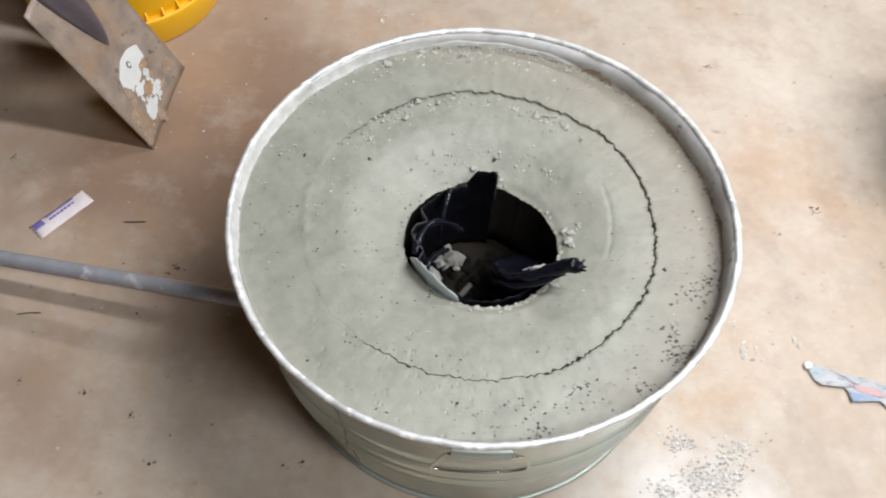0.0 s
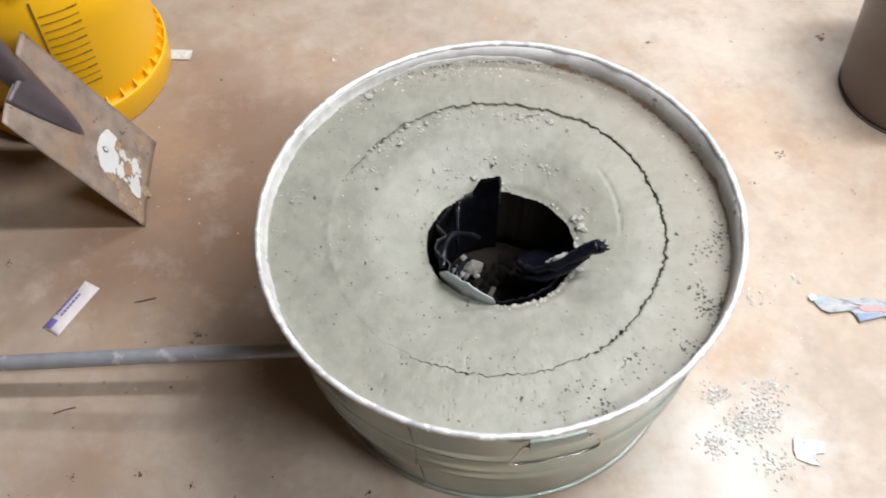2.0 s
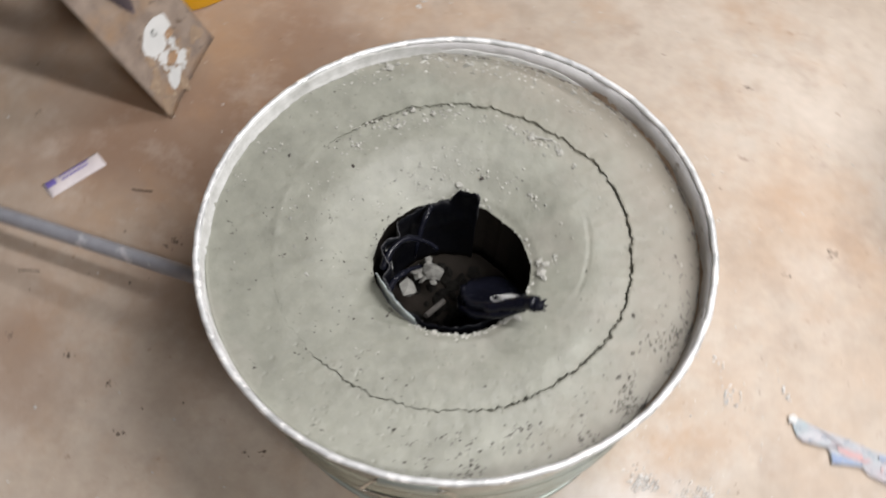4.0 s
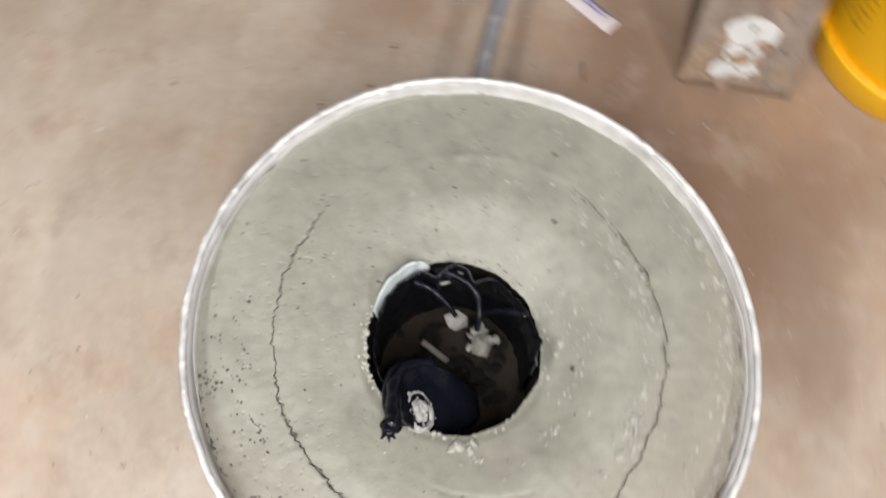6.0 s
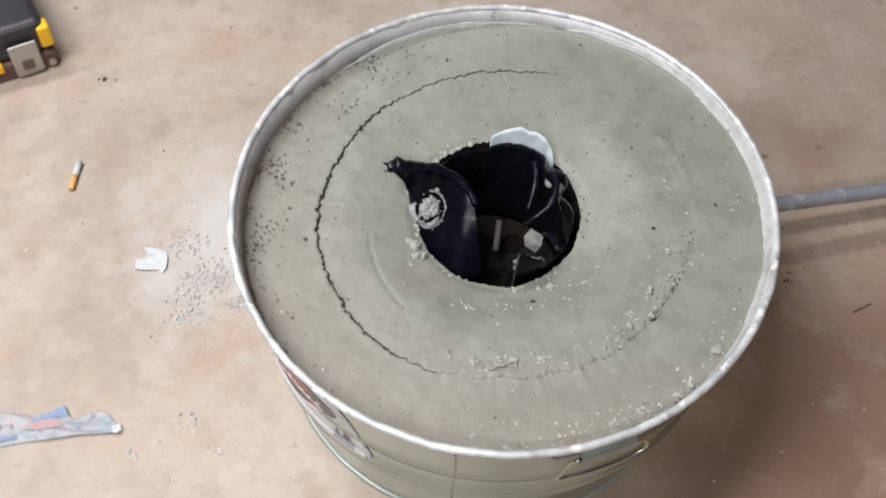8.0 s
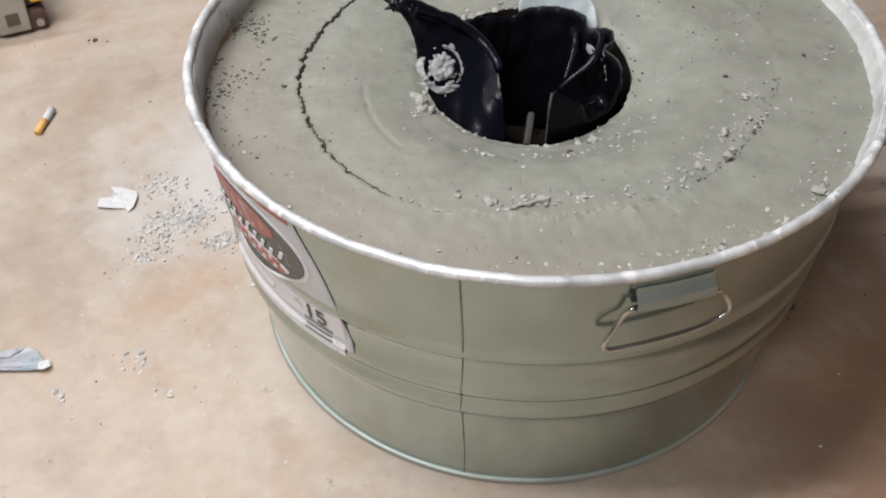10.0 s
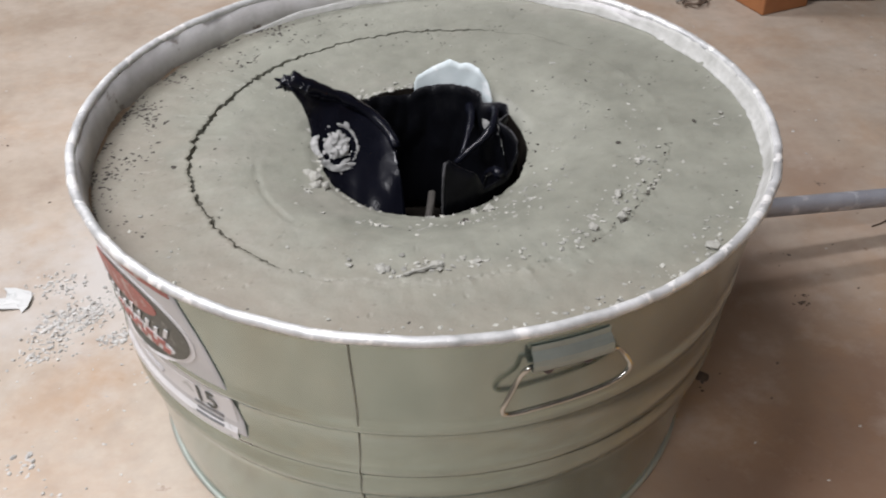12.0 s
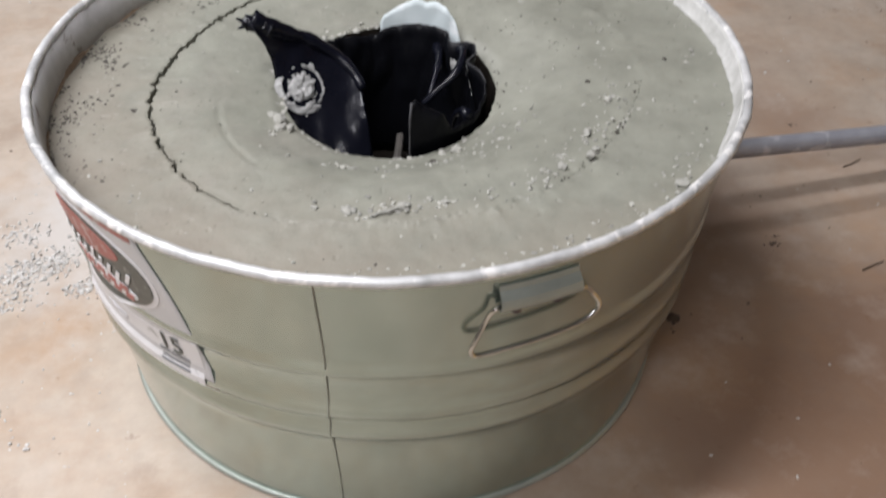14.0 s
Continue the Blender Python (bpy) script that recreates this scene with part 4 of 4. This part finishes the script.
for k in range(15):
    row = []
    for i in range(41):
        t = math.tau * i / 40
        q = 0.0225 * max(0.02, k / 14) * (1 + 0.12 * noise.noise(Vector((math.cos(t) * 2, math.sin(t) * 2, 5))))
        d = k / 14
        h = 0.0030 * (1 - step(0.38, 0.52, d)) - 0.0035 * step(0.46, 0.54, d) * (1 - step(0.68, 0.76, d)) + 0.0012 * math.exp(-((d - 0.78) / 0.08) ** 2) * (0.6 + 1.2 * noise.noise(Vector((math.cos(t) * 2.5, math.sin(t) * 2.5, 1)))) - 0.0010 * step(0.52, 0.58, d) * (1 - step(0.66, 0.72, d)) - 0.0016 * math.exp(-(d / 0.12) ** 2)
        h += 0.0022 * noise.noise(Vector((math.cos(t) * q * 260, math.sin(t) * q * 260, 3))) - 0.0006 * step(0.85, 1.0, d)
        row.append(spot + uu * (q * math.cos(t)) + vv * (q * math.sin(t)) + un * (h + 0.0034))
    rows.append(row)
part("cement_crust", slab(rows, 0.0015), CRUST, liner, "round pale cement crust stuck on the flap")
part("cement_crust", crust(spot + un * 0.0036, uu, vv, 110, 0.0150, 5), CRUST, liner, "pale cement crumbs stuck on the flap")
for az, k, n, spread, seed in ((188, 12, 110, 0.0085, 6), (179, 11, 60, 0.0060, 7), (200, 12, 30, 0.005, 8)):
    p = liner_rows[round((az - 85) / 245 * 161)][k]
    p = p - Vector((p.x, p.y, 0)) * 0.045
    part("cement_crust", crust(p, polar(az - 90, 1, 0), Vector((0, 0, 1)), n, spread, seed), CRUST, liner, "pale cement crust stuck on the liner")
# white label paper behind the liner
rows = []
WT = [(208, 0.243), (213, 0.256), (219, 0.267), (226, 0.2700), (232, 0.2675), (238, 0.2700), (246, 0.2630), (252, 0.2570), (257, 0.2530), (259, 0.244)]
for i in range(37):
    az = 208 + 51 * i / 36
    zt = lerp_table(WT, az) + 0.0012 * noise.noise(Vector((az * 0.3, 0, 3)))
    row = []
    for k in range(8):
        t = k / 7
        z = 0.222 + (zt - 0.222) * t
        r = HOLE_R - 0.0030 + 0.0025 * t ** 2 + 0.0016 * noise.noise(Vector((az * 0.16, z * 40, 9)))
        row.append(polar(az, r, z - 0.12))
    rows.append(row)
part("white_label", slab(rows, 0.0006), CYAN, liner, "torn white paper label", smooth=True)

# rubble at the bottom of the hole; all but the pale mortar carries shade as colour
rnd = random.Random(33)
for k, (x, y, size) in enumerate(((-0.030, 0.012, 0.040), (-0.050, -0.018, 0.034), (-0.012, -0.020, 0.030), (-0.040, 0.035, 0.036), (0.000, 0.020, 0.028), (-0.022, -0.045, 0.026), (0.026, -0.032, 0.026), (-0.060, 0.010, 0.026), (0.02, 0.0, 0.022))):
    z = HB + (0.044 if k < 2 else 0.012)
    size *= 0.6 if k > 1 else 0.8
    pebble(x, y, z - 0.012, size, 60 + k, "grey broken mortar chunk lying in the hole", MORTAR if k < 2 else RUBBLE_SHADE, "rubble_chunk", 0.75, "rubble in the hole")
places = [(-0.036 + rnd.gauss(0, 0.010), 0.012 + rnd.gauss(0, 0.010), HB + 0.030, rnd.uniform(0.004, 0.014)) for _ in range(22)]
tagged(part("mortar_rubble", heap(places, rnd, 0.7), MORTAR), "pale broken mortar bits lying in the hole", "rubble", kind="stuff")
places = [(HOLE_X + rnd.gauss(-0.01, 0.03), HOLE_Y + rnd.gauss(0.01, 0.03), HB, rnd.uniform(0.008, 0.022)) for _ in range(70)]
tagged(part("loose_rubble", heap(places, rnd, 0.7), RUBBLE_SHADE), "loose rubble at the bottom of the hole, coloured dark for shade", "rubble", kind="stuff")
tagged(part("stick", tube([(-0.006, -0.020, 0.146), (-0.013, -0.036, 0.152), (-0.019, -0.050, 0.158)], 0.0036, 8), STICK), "grey wooden stick lying in the hole on rubble", "stick")

# ---- steel pipe through the side of the tub ----
pipe = thing("steel_pipe", pose(-0.4, -0.0420, 0.0745), "grey galvanised steel pipe entering the side of the washtub", "pipe")
axis = Vector((-1.0, 0.0563, -0.0587)).normalized()
part("tube", tube([axis * d for d in (-0.160, -0.08, 0.0, 0.08, 0.16, 0.2443)], 0.0102, 24, cap=False), PIPE, pipe, smooth=True)
# the hollow's darkness is put into the inner tube's colour
part("bore", tube([axis * d for d in (0.2443, 0.16, 0.0)], 0.0094, 24), GRIT_HOLLOW, pipe, "dark hollow of the pipe", smooth=True)
part("end_ring", lathe([(0.0094, 0.0), (0.0102, 0.0), (0.0102, -0.002), (0.0094, -0.002)], 24, close=True), PIPE, pipe).matrix_local = Matrix.Translation(axis * 0.2445) @ axis.to_track_quat("Z", "Y").to_matrix().to_4x4()

# ---- yellow bucket ----
bucket = thing("bucket", pose(-0.628, 0.546, 0), "yellow plastic builder's bucket with dark measuring marks, standing on the floor", "bucket")


def bucket_r(z):
    return 0.1462 + 0.055 * (z - 0.05)


prof = [(0.1548, 0.0), (0.1572, 0.004), (0.1588, 0.044), (0.1590, 0.050), (0.1580, 0.0525), (0.1560, 0.0530), (0.1550, 0.0500), (0.1545, 0.0440), (0.1462, 0.0430), (bucket_r(0.054), 0.054), (bucket_r(0.2), 0.2), (bucket_r(0.34), 0.34), (bucket_r(0.34) - 0.002, 0.34),
        (bucket_r(0.2) - 0.002, 0.2), (0.144, 0.06), (0.001, 0.058), (0.001, 0.05), (0.143, 0.045), (0.1518, 0.0)]
part("body", lathe(prof, 96, close=True), YELLOW, bucket, smooth=True)
for z in (0.315, 0.332):
    r0 = bucket_r(z)
    part("hoop", lathe([(r0, z - 0.004), (r0 + 0.006, z - 0.003), (r0 + 0.006, z + 0.003), (r0, z + 0.004)], 96), YELLOW, bucket, smooth=True)
for k in range(36):
    az = 10 * k + 3
    a, b = polar(az, 0.1455, 0.0435), polar(az, 0.1560, 0.0515)
    c = polar(az, 0.1466, 0.064)
    s = polar(az + 90, 0.0013, 0)
    part("rib", ([a - s, b - s, c - s, a + s, b + s, c + s], [(0, 1, 2), (5, 4, 3), (0, 3, 4, 1), (1, 4, 5, 2), (2, 5, 3, 0)]), YELLOW, bucket)


def bucket_mark(a0, a1, z0, z1):
    rows = [[polar(a0 + (a1 - a0) * i / 10, bucket_r(z) + 0.0009, z) for z in (z0, z1)] for i in range(11)]
    return slab(rows, 0.0005)


for k in range(11):
    z = 0.104 + 0.0148 * k
    part("scale_mark", bucket_mark(-74.5, -55, z, z + 0.0012), INKBROWN, bucket)
    if k % 2 == 0:
        part("scale_mark", bucket_mark(-60.5, -55, z - 0.0005, z + 0.0020), INKBROWN, bucket)
part("scale_line", bucket_mark(-77, -75.9, 0.168, 0.28), INKBROWN, bucket)

# ---- shovel leaning with its blade edge on the floor ----
shovel = thing("shovel", pose(-0.4855, 0.2185, 0), "dirty square-mouth shovel with a worn white sticker beside the bucket", "shovel")
BE = Vector((0.003, 0.145, 0.030))
BU = Vector((-0.116, 0.006, 0.211)).normalized()
BE = BE - BU * BE.dot(BU) * 0.4
WIDTH = BE.length
bx = BE.normalized()
bn = bx.cross(BU).normalized()
if bn.x < 0:
    bn = -bn


def on_blade(u, v, lift=0.0):
    """u across (0..1), v up the blade in metres."""
    dish = 0.004 * (1 - (2 * u - 1) ** 2)
    rib = 0.014 * math.exp(-((u - 0.50) / (0.03 + 0.9 * max(0.0, v - 0.09))) ** 2) * step(0.095, 0.20, v)
    return BE * u + BU * v + bn * (lift + rib - dish)


rows = [[on_blade(i / 20, 0.266 * j / 24) for j in range(25)] for i in range(21)]
part("blade", slab(rows, 0.002 if bn.dot(bx.cross(BU)) > 0 else -0.002), BLADE, shovel, smooth=True)
part("socket", tube([on_blade(0.5, v, l) for v, l in ((0.215, -0.016), (0.25, -0.012), (0.30, 0.000), (0.40, 0.014), (0.52, 0.020))], lambda t: 0.010 + 0.012 * min(1, 1.6 * t), 14), SOCKET, shovel, "dark steel handle socket", smooth=True)
part("shaft", tube([on_blade(0.5, v, 0.02) for v in (0.48, 0.8, 1.2)], 0.017, 14), WOOD, shovel, "wooden shaft", smooth=True)
rows = []
for i in range(13):
    row = []
    for j in range(15):
        t, q = j / 14, 2 * i / 12 - 1
        v = 0.135 + 0.131 * t
        row.append(on_blade(0.47 + 0.26 * t ** 0.8 * q, v, 0.0010 + 0.0035 * t * (1 - q * q)))
    rows.append(row)
part("socket_fold", slab(rows, 0.0008 if bn.dot(bx.cross(BU)) > 0 else -0.0008), SOCKET, shovel, "dark folded steel under the socket", smooth=True)
# worn sticker
rnd = random.Random(8)


def sticker_bit(u, v, w, h, name="sticker", material=PAPER, lift=0.0012, seed=0, jag=0.25):
    r = random.Random(seed)
    jags = [r.uniform(1 - jag, 1 + jag) for _ in range(25)]
    rows = []
    for k in range(5):
        s = max(0.03, k / 4)
        row = []
        for i in range(25):
            t = math.tau * i / 24
            j = s * jags[i % 24]
            row.append(on_blade(u + w / WIDTH * j * math.cos(t), v + h * j * math.sin(t), lift))
        rows.append(row)
    return part(name, slab(rows, 0.0006 if bn.dot(bx.cross(BU)) > 0 else -0.0006), material, shovel)


for k in range(16):
    sticker_bit(rnd.uniform(0.06, 0.94), 0.004 + 0.075 * rnd.random() ** 1.5, rnd.uniform(0.006, 0.018), rnd.uniform(0.004, 0.012), "dried_mud", MUD, 0.0006, seed=60 + k, jag=0.35)
sticker_bit(0.50, 0.087, 0.034, 0.021, seed=1, jag=0.06)
sticker_bit(0.36, 0.027, 0.017, 0.011, seed=2, jag=0.22)
sticker_bit(0.57, 0.034, 0.013, 0.007, seed=3, jag=0.28)
sticker_bit(0.40, 0.058, 0.009, 0.009, seed=5, jag=0.25)
sticker_bit(0.48, 0.046, 0.012, 0.008, "dirt_patch", GRITTAN, 0.0022, seed=12, jag=0.3)
sticker_bit(0.62, 0.072, 0.009, 0.006, "dirt_patch", GRITTAN, 0.0022, seed=13, jag=0.3)
for k in range(60):
    sticker_bit(0.46 + rnd.uniform(-0.15, 0.17), 0.046 + rnd.uniform(-0.026, 0.026), rnd.uniform(0.0012, 0.0045), rnd.uniform(0.0012, 0.004), seed=20 + k, jag=0.35)
sticker_bit(0.50, 0.093, 0.0042, 0.0052, "sticker_print", INKDARK, 0.0020, 9, 0.1)
sticker_bit(0.50, 0.093, 0.0026, 0.0034, "sticker_print", PAPER, 0.0028, 9, 0.1)

# ---- taupe bin ----
bin_ = thing("waste_bin", pose(0.717, 0.396, 0), "smooth dark taupe plastic bin standing on the floor", "bin")
prof = [(0.080, 0.0), (0.102, 0.002), (0.110, 0.008), (0.1125, 0.018), (0.118, 0.12), (0.1235, 0.225), (0.1275, 0.23), (0.1275, 0.236), (0.121, 0.236), (0.108, 0.02), (0.001, 0.01), (0.001, 0.0)]
part("body", lathe(prof, 72), GREY, bin_, smooth=True)
part("foot_ring", lathe([(0.103, 0.0), (0.1112, 0.0), (0.1120, 0.004), (0.1070, 0.005)], 72, close=True), GREY, bin_, "narrow foot ring", smooth=True)

# ---- black case with latch ----
case = thing("tool_case", pose(0.466, -0.574, 0, 0, 0, 13), "black plastic tool case with grey latch and yellow trim", "tool case")
part("lower_shell", box(0.0, 0.30, -0.17, 0.0, 0.0, 0.030, 0.005), BROWN, case, "brown lower shell")
part("upper_shell", box(0.004, 0.296, -0.166, -0.004, 0.031, 0.085, 0.010, 3), CASE, case)
part("latch", box(0.022, 0.062, 0.0005, 0.006, 0.006, 0.062, 0.003), LATCH, case, "grey metal latch")
# small dark block stands for the shaded slot in the latch
part("latch_slot", box(0.034, 0.050, 0.0065, 0.008, 0.018, 0.034, 0.001), GRIT_HOLLOW, case)
part("corner_trim", box(-0.002, 0.016, -0.020, 0.002, 0.040, 0.076, 0.004), YELLOW, case, "yellow corner trim")
part("corner_trim", box(0.075, 0.090, -0.006, 0.003, 0.020, 0.034, 0.002), YELLOW, case, "yellow trim")
part("screw", tube([(0.010, 0.0, 0.012), (0.010, 0.004, 0.012)], 0.005, 10), LATCH, case)

# ---- timber post and debris at its foot ----
post = part("timber_post", box(-0.0465, 0.0465, -0.045, 0.045, 0.0, 2.42, 0.003), WOOD)
post.matrix_world = pose(-0.776, -0.664, 0, 0, 0, 9)
tagged(post, "orange-brown square timber post standing on the concrete floor", "post")
rnd = random.Random(17)
for k in range(5):
    x0, y0 = -0.665 + rnd.uniform(-0.02, 0.03), -0.690 + rnd.uniform(-0.03, 0.02)
    pts = spline([(x0 + 0.02 * math.cos(t + k), y0 + 0.016 * math.sin(1.3 * t + k), 0.004 + 0.006 * abs(math.sin(t * 2))) for t in (0, 1, 2, 3, 4)], 4)
    tagged(part("wood_shaving", tube(pts, 0.0022, 6), (TWIG, LATCH)[k % 2]), "curled dry shaving on the floor by the post", "shaving", "shavings by the post")
for k, (x, y, sx, sy) in enumerate(((-0.43, -0.80, 0.05, 0.03), (-0.90, -0.66, 0.06, 0.03))):
    ob = part("timber_offcut", box(-sx, sx, -sy, sy, 0, 0.03, 0.003), BROWN)
    ob.matrix_world = pose(x, y, 0, 0, 0, 20 - 35 * k)
    tagged(ob, "dark brown timber offcut lying on the floor", "offcut", "timber offcuts")

# ---- litter on the floor ----
wrap = thing("wrapper", pose(-0.5765, 0.0865, 0.0, 0, 0, 56.5), "flattened white paper wrapper with violet print on the floor", "wrapper")
rows = [[Vector((-0.044 + 0.088 * i / 16, -0.0135 + 0.027 * j / 8, 0.0008 + 0.0032 * math.sin(math.pi * j / 8) * (1 - (2 * i / 16 - 1) ** 6) + 0.0008 * noise.noise(Vector((i * 0.7, j * 0.7, 0))))) for j in range(9)] for i in range(17)]
part("sleeve", slab(rows, 0.0006), PINKPAPER, wrap, smooth=True)


def wrap_print(x0, x1, y0, y1):
    rows = [[Vector((x0 + (x1 - x0) * i / 6, y0 + (y1 - y0) * j / 4, 0.0013 + 0.0032 * math.sin(math.pi * (y0 + (y1 - y0) * j / 4 + 0.0135) / 0.027))) for j in range(5)] for i in range(7)]
    return slab(rows, 0.0003)


part("print_block", wrap_print(-0.041, -0.026, 0.0005, 0.0125), INKPURPLE, wrap, "violet printed block")
part("print_bar", wrap_print(-0.020, 0.026, 0.0085, 0.0110), INKPURPLE, wrap)
for k in range(7):
    part("print_bar", wrap_print(-0.018 + 0.006 * k, -0.0135 + 0.006 * k, 0.0005, 0.0042), INKPURPLE, wrap)

strip = thing("torn_wrapper", pose(0.53, -0.01, 0), "torn pale blue plastic wrapper with pink print on the floor", "wrapper")
outline = [(-0.0823, 0.0285), (-0.0736, 0.0330), (-0.0527, 0.0285), (-0.0375, 0.0254), (-0.0071, 0.0231), (0.0233, 0.0186), (0.0678, 0.0163), (0.118, 0.0100), (0.118, -0.0300), (0.0678, -0.0255), (0.0385, -0.0197),
           (0.0195, -0.0152), (0.0119, -0.0075), (-0.0261, -0.0143), (-0.0299, 0.0006), (-0.0375, 0.0096), (-0.0489, 0.0128), (-0.0641, 0.0038), (-0.0725, 0.0096)]
part("film", plate(outline, 0.001, 0.0012, 0.0035, 3), PALEBLUE, strip)
part("film_print", plate([(-0.0223, 0.0105), (0.0050, 0.0090), (0.0233, 0.0040), (0.0150, -0.0020), (-0.0050, -0.0005), (-0.0200, 0.0030)], 0.0052, 0.0005, 0.0003, 4), INKPINK, strip, "pink print")
part("film_print", plate([(-0.0285, -0.0005), (-0.0050, -0.0025), (0.0105, -0.0045), (0.0110, -0.0080), (-0.0100, -0.0110), (-0.0255, -0.0135)], 0.0050, 0.0005, 0.0003, 5), INKBLUE, strip, "blue print")
part("film_print", plate([(0.030, 0.013), (0.062, 0.011), (0.110, 0.006), (0.110, 0.000), (0.060, 0.004), (0.030, 0.008)], 0.0052, 0.0005, 0.0003, 6), INKBLUE, strip, "blue print")
for k in range(6):
    x, y = 0.034 + 0.012 * k, -0.001 - 0.0012 * k
    part("print_bar", plate([(x, y), (x + 0.0028, y - 0.0004), (x + 0.0022, y - 0.0065), (x - 0.0006, y - 0.0060)], 0.0053, 0.0003, 0.0002, 7 + k), (INKPINK, INKGREY)[k % 2], strip)
part("torn_corner", plate([(-0.084, 0.024), (-0.076, 0.025), (-0.074, 0.033), (-0.080, 0.0355), (-0.086, 0.032)], 0.0040, 0.0006, 0.0016, 9), PAPER, strip, "white torn corner")

scrap = part("paper_scrap", plate([(-0.020, 0.002), (-0.016, 0.017), (-0.0095, 0.023), (-0.007, 0.016), (0.0095, 0.014), (0.022, 0.009), (0.019, -0.0045), (0.006, -0.005), (0.005, -0.0135), (0.008, -0.0215), (-0.004, -0.018), (-0.019, -0.009)], 0.0005, 0.0008, 0.0028, 2), PAPER)
scrap.matrix_world = pose(0.383, -0.203, 0, 0, 0, 0)
tagged(scrap, "torn white paper scrap lying on the floor", "paper")
chip = part("paper_chip", plate([(-0.018, 0.011), (0.000, 0.012), (0.018, 0.011), (0.0185, 0.000), (0.017, -0.010), (0.000, -0.0105), (-0.018, -0.009), (-0.0185, 0.001)], 0.0005, 0.001, 0.002, 5), PAPER)
chip.matrix_world = pose(-0.4570, 0.566, 0, 0, 0, -8)
tagged(chip, "small white paper chip on the floor beside the bucket", "paper")

butt = thing("cigarette_butt", pose(0.4640, -0.3615, 0.0042), "crushed cigarette butt with a tan filter on the floor", "cigarette butt")
bd = Vector((0.0142, 0.0411, 0)).normalized()
part("paper_end", tube([bd * d for d in (-0.022, -0.010, 0.0)], lambda t: 0.0048 - 0.0006 * t, 10), PAPER, butt, smooth=True)
part("filter", tube([bd * d for d in (0.0003, 0.012, 0.023)], 0.0042, 10), TAN, butt, "tan filter", smooth=True)

for k, pts in enumerate((((-0.490, 0.0883), (-0.478, 0.090), (-0.461, 0.0936)), ((-0.58, -0.075), (-0.565, -0.070), (-0.552, -0.068)), )):
    z = 0.0013
    tagged(part("twig", tube([(x, y, z) for x, y in pts], 0.0009, 6), TWIG), "thin dark twig lying on the floor", "twig", "twigs")
for k, (x, y, size) in enumerate(((-0.400, 0.028, 0.012), (-0.407, 0.018, 0.007), (0.318, 0.536, 0.009), (-0.244, 0.098, 0.023), (-0.397, -0.187, 0.009), (-0.545, -0.164, 0.008), (-0.461, -0.168, 0.010),
                                  (-0.176, -0.214, 0.009), (-0.198, -0.222, 0.006), (-0.356, -0.245, 0.010), (0.422, 0.228, 0.008), (0.608, 0.522, 0.014), (0.478, 0.282, 0.011), (-0.676, 0.170, 0.008), (0.41, -0.53, 0.016))):
    grains = random.Random(80 + k)
    lumps = [(0, 0, 0, size * 0.62)] + [(grains.gauss(0, size * 0.42), grains.gauss(0, size * 0.34), 0, size * grains.uniform(0.10, 0.36)) for _ in range(9)]
    clod = part("dirt_clod", heap(lumps, grains, 0.45), CLOD)
    clod.matrix_world = pose(x, y, 0)
    tagged(clod, "dark crumbled clod of dirt lying on the floor", "debris", "dirt clods on the floor")

rnd = random.Random(5)
places = []
SPILL = [(0.3077, -0.1603, 0.013), (0.3077, -0.1603, 0.013), (0.2853, -0.1153, 0.008), (0.3367, -0.1522, 0.012), (0.3367, -0.1522, 0.012), (0.2657, -0.1829, 0.009), (0.3545, -0.1162, 0.013), (0.3346, -0.2167, 0.014)]
while len(places) < 900:
    cx_, cy_, wide_ = rnd.choice(SPILL)
    x, y = rnd.gauss(cx_, wide_), rnd.gauss(cy_, wide_ * 0.9)
    if math.hypot(x, y) > 0.262:
        places.append((x, y, 0.0, rnd.uniform(0.0012, 0.0052)))
tagged(part("gravel_spill", heap(places, rnd, 0.7), GRAVEL), "small spill of pale grey gravel on the floor by the tub", "gravel", kind="stuff")
places, dark = [], []
while len(places) < 420:
    x, y = rnd.uniform(-0.95, 0.95), rnd.uniform(-0.9, 0.9)
    if math.hypot(x, y) > 0.27:
        places.append((x, y, 0.0, rnd.uniform(0.0012, 0.0045) * (1.6 if rnd.random() < 0.06 else 1)))
for cx_, cy_, count in ((0.372, 0.035, 16), (0.366, 0.028, 10), (0.434, 0.060, 7), (0.256, -0.047, 9), (0.349, 0.070, 6), (-0.205, 0.545, 8)):
    for i in range(count):
        places.append((cx_ + rnd.gauss(0, 0.006), cy_ + rnd.gauss(0, 0.006), 0.0, rnd.uniform(0.002, 0.007)))
for i in range(140):
    a, r = rnd.uniform(-50, 60), rnd.uniform(0.27, 0.45)
    p = polar(a, r, 0)
    places.append((p.x, p.y, 0.0, rnd.uniform(0.001, 0.0035)))
while len(dark) < 300:
    x, y = rnd.uniform(-0.95, 0.95), rnd.uniform(-0.9, 0.9)
    if math.hypot(x, y) > 0.27:
        dark.append((x, y, 0.0, rnd.uniform(0.0010, 0.0038) * (1.7 if rnd.random() < 0.08 else 1)))
tagged(part("floor_crumbs", heap(places, rnd, 0.5), GRAVEL), "pale mortar crumbs scattered over the floor", "crumbs", kind="stuff")
tagged(part("floor_dirt", heap(dark, rnd, 0.4), GRIT_HOLLOW), "dark specks of dirt scattered over the floor", "dirt", kind="stuff")
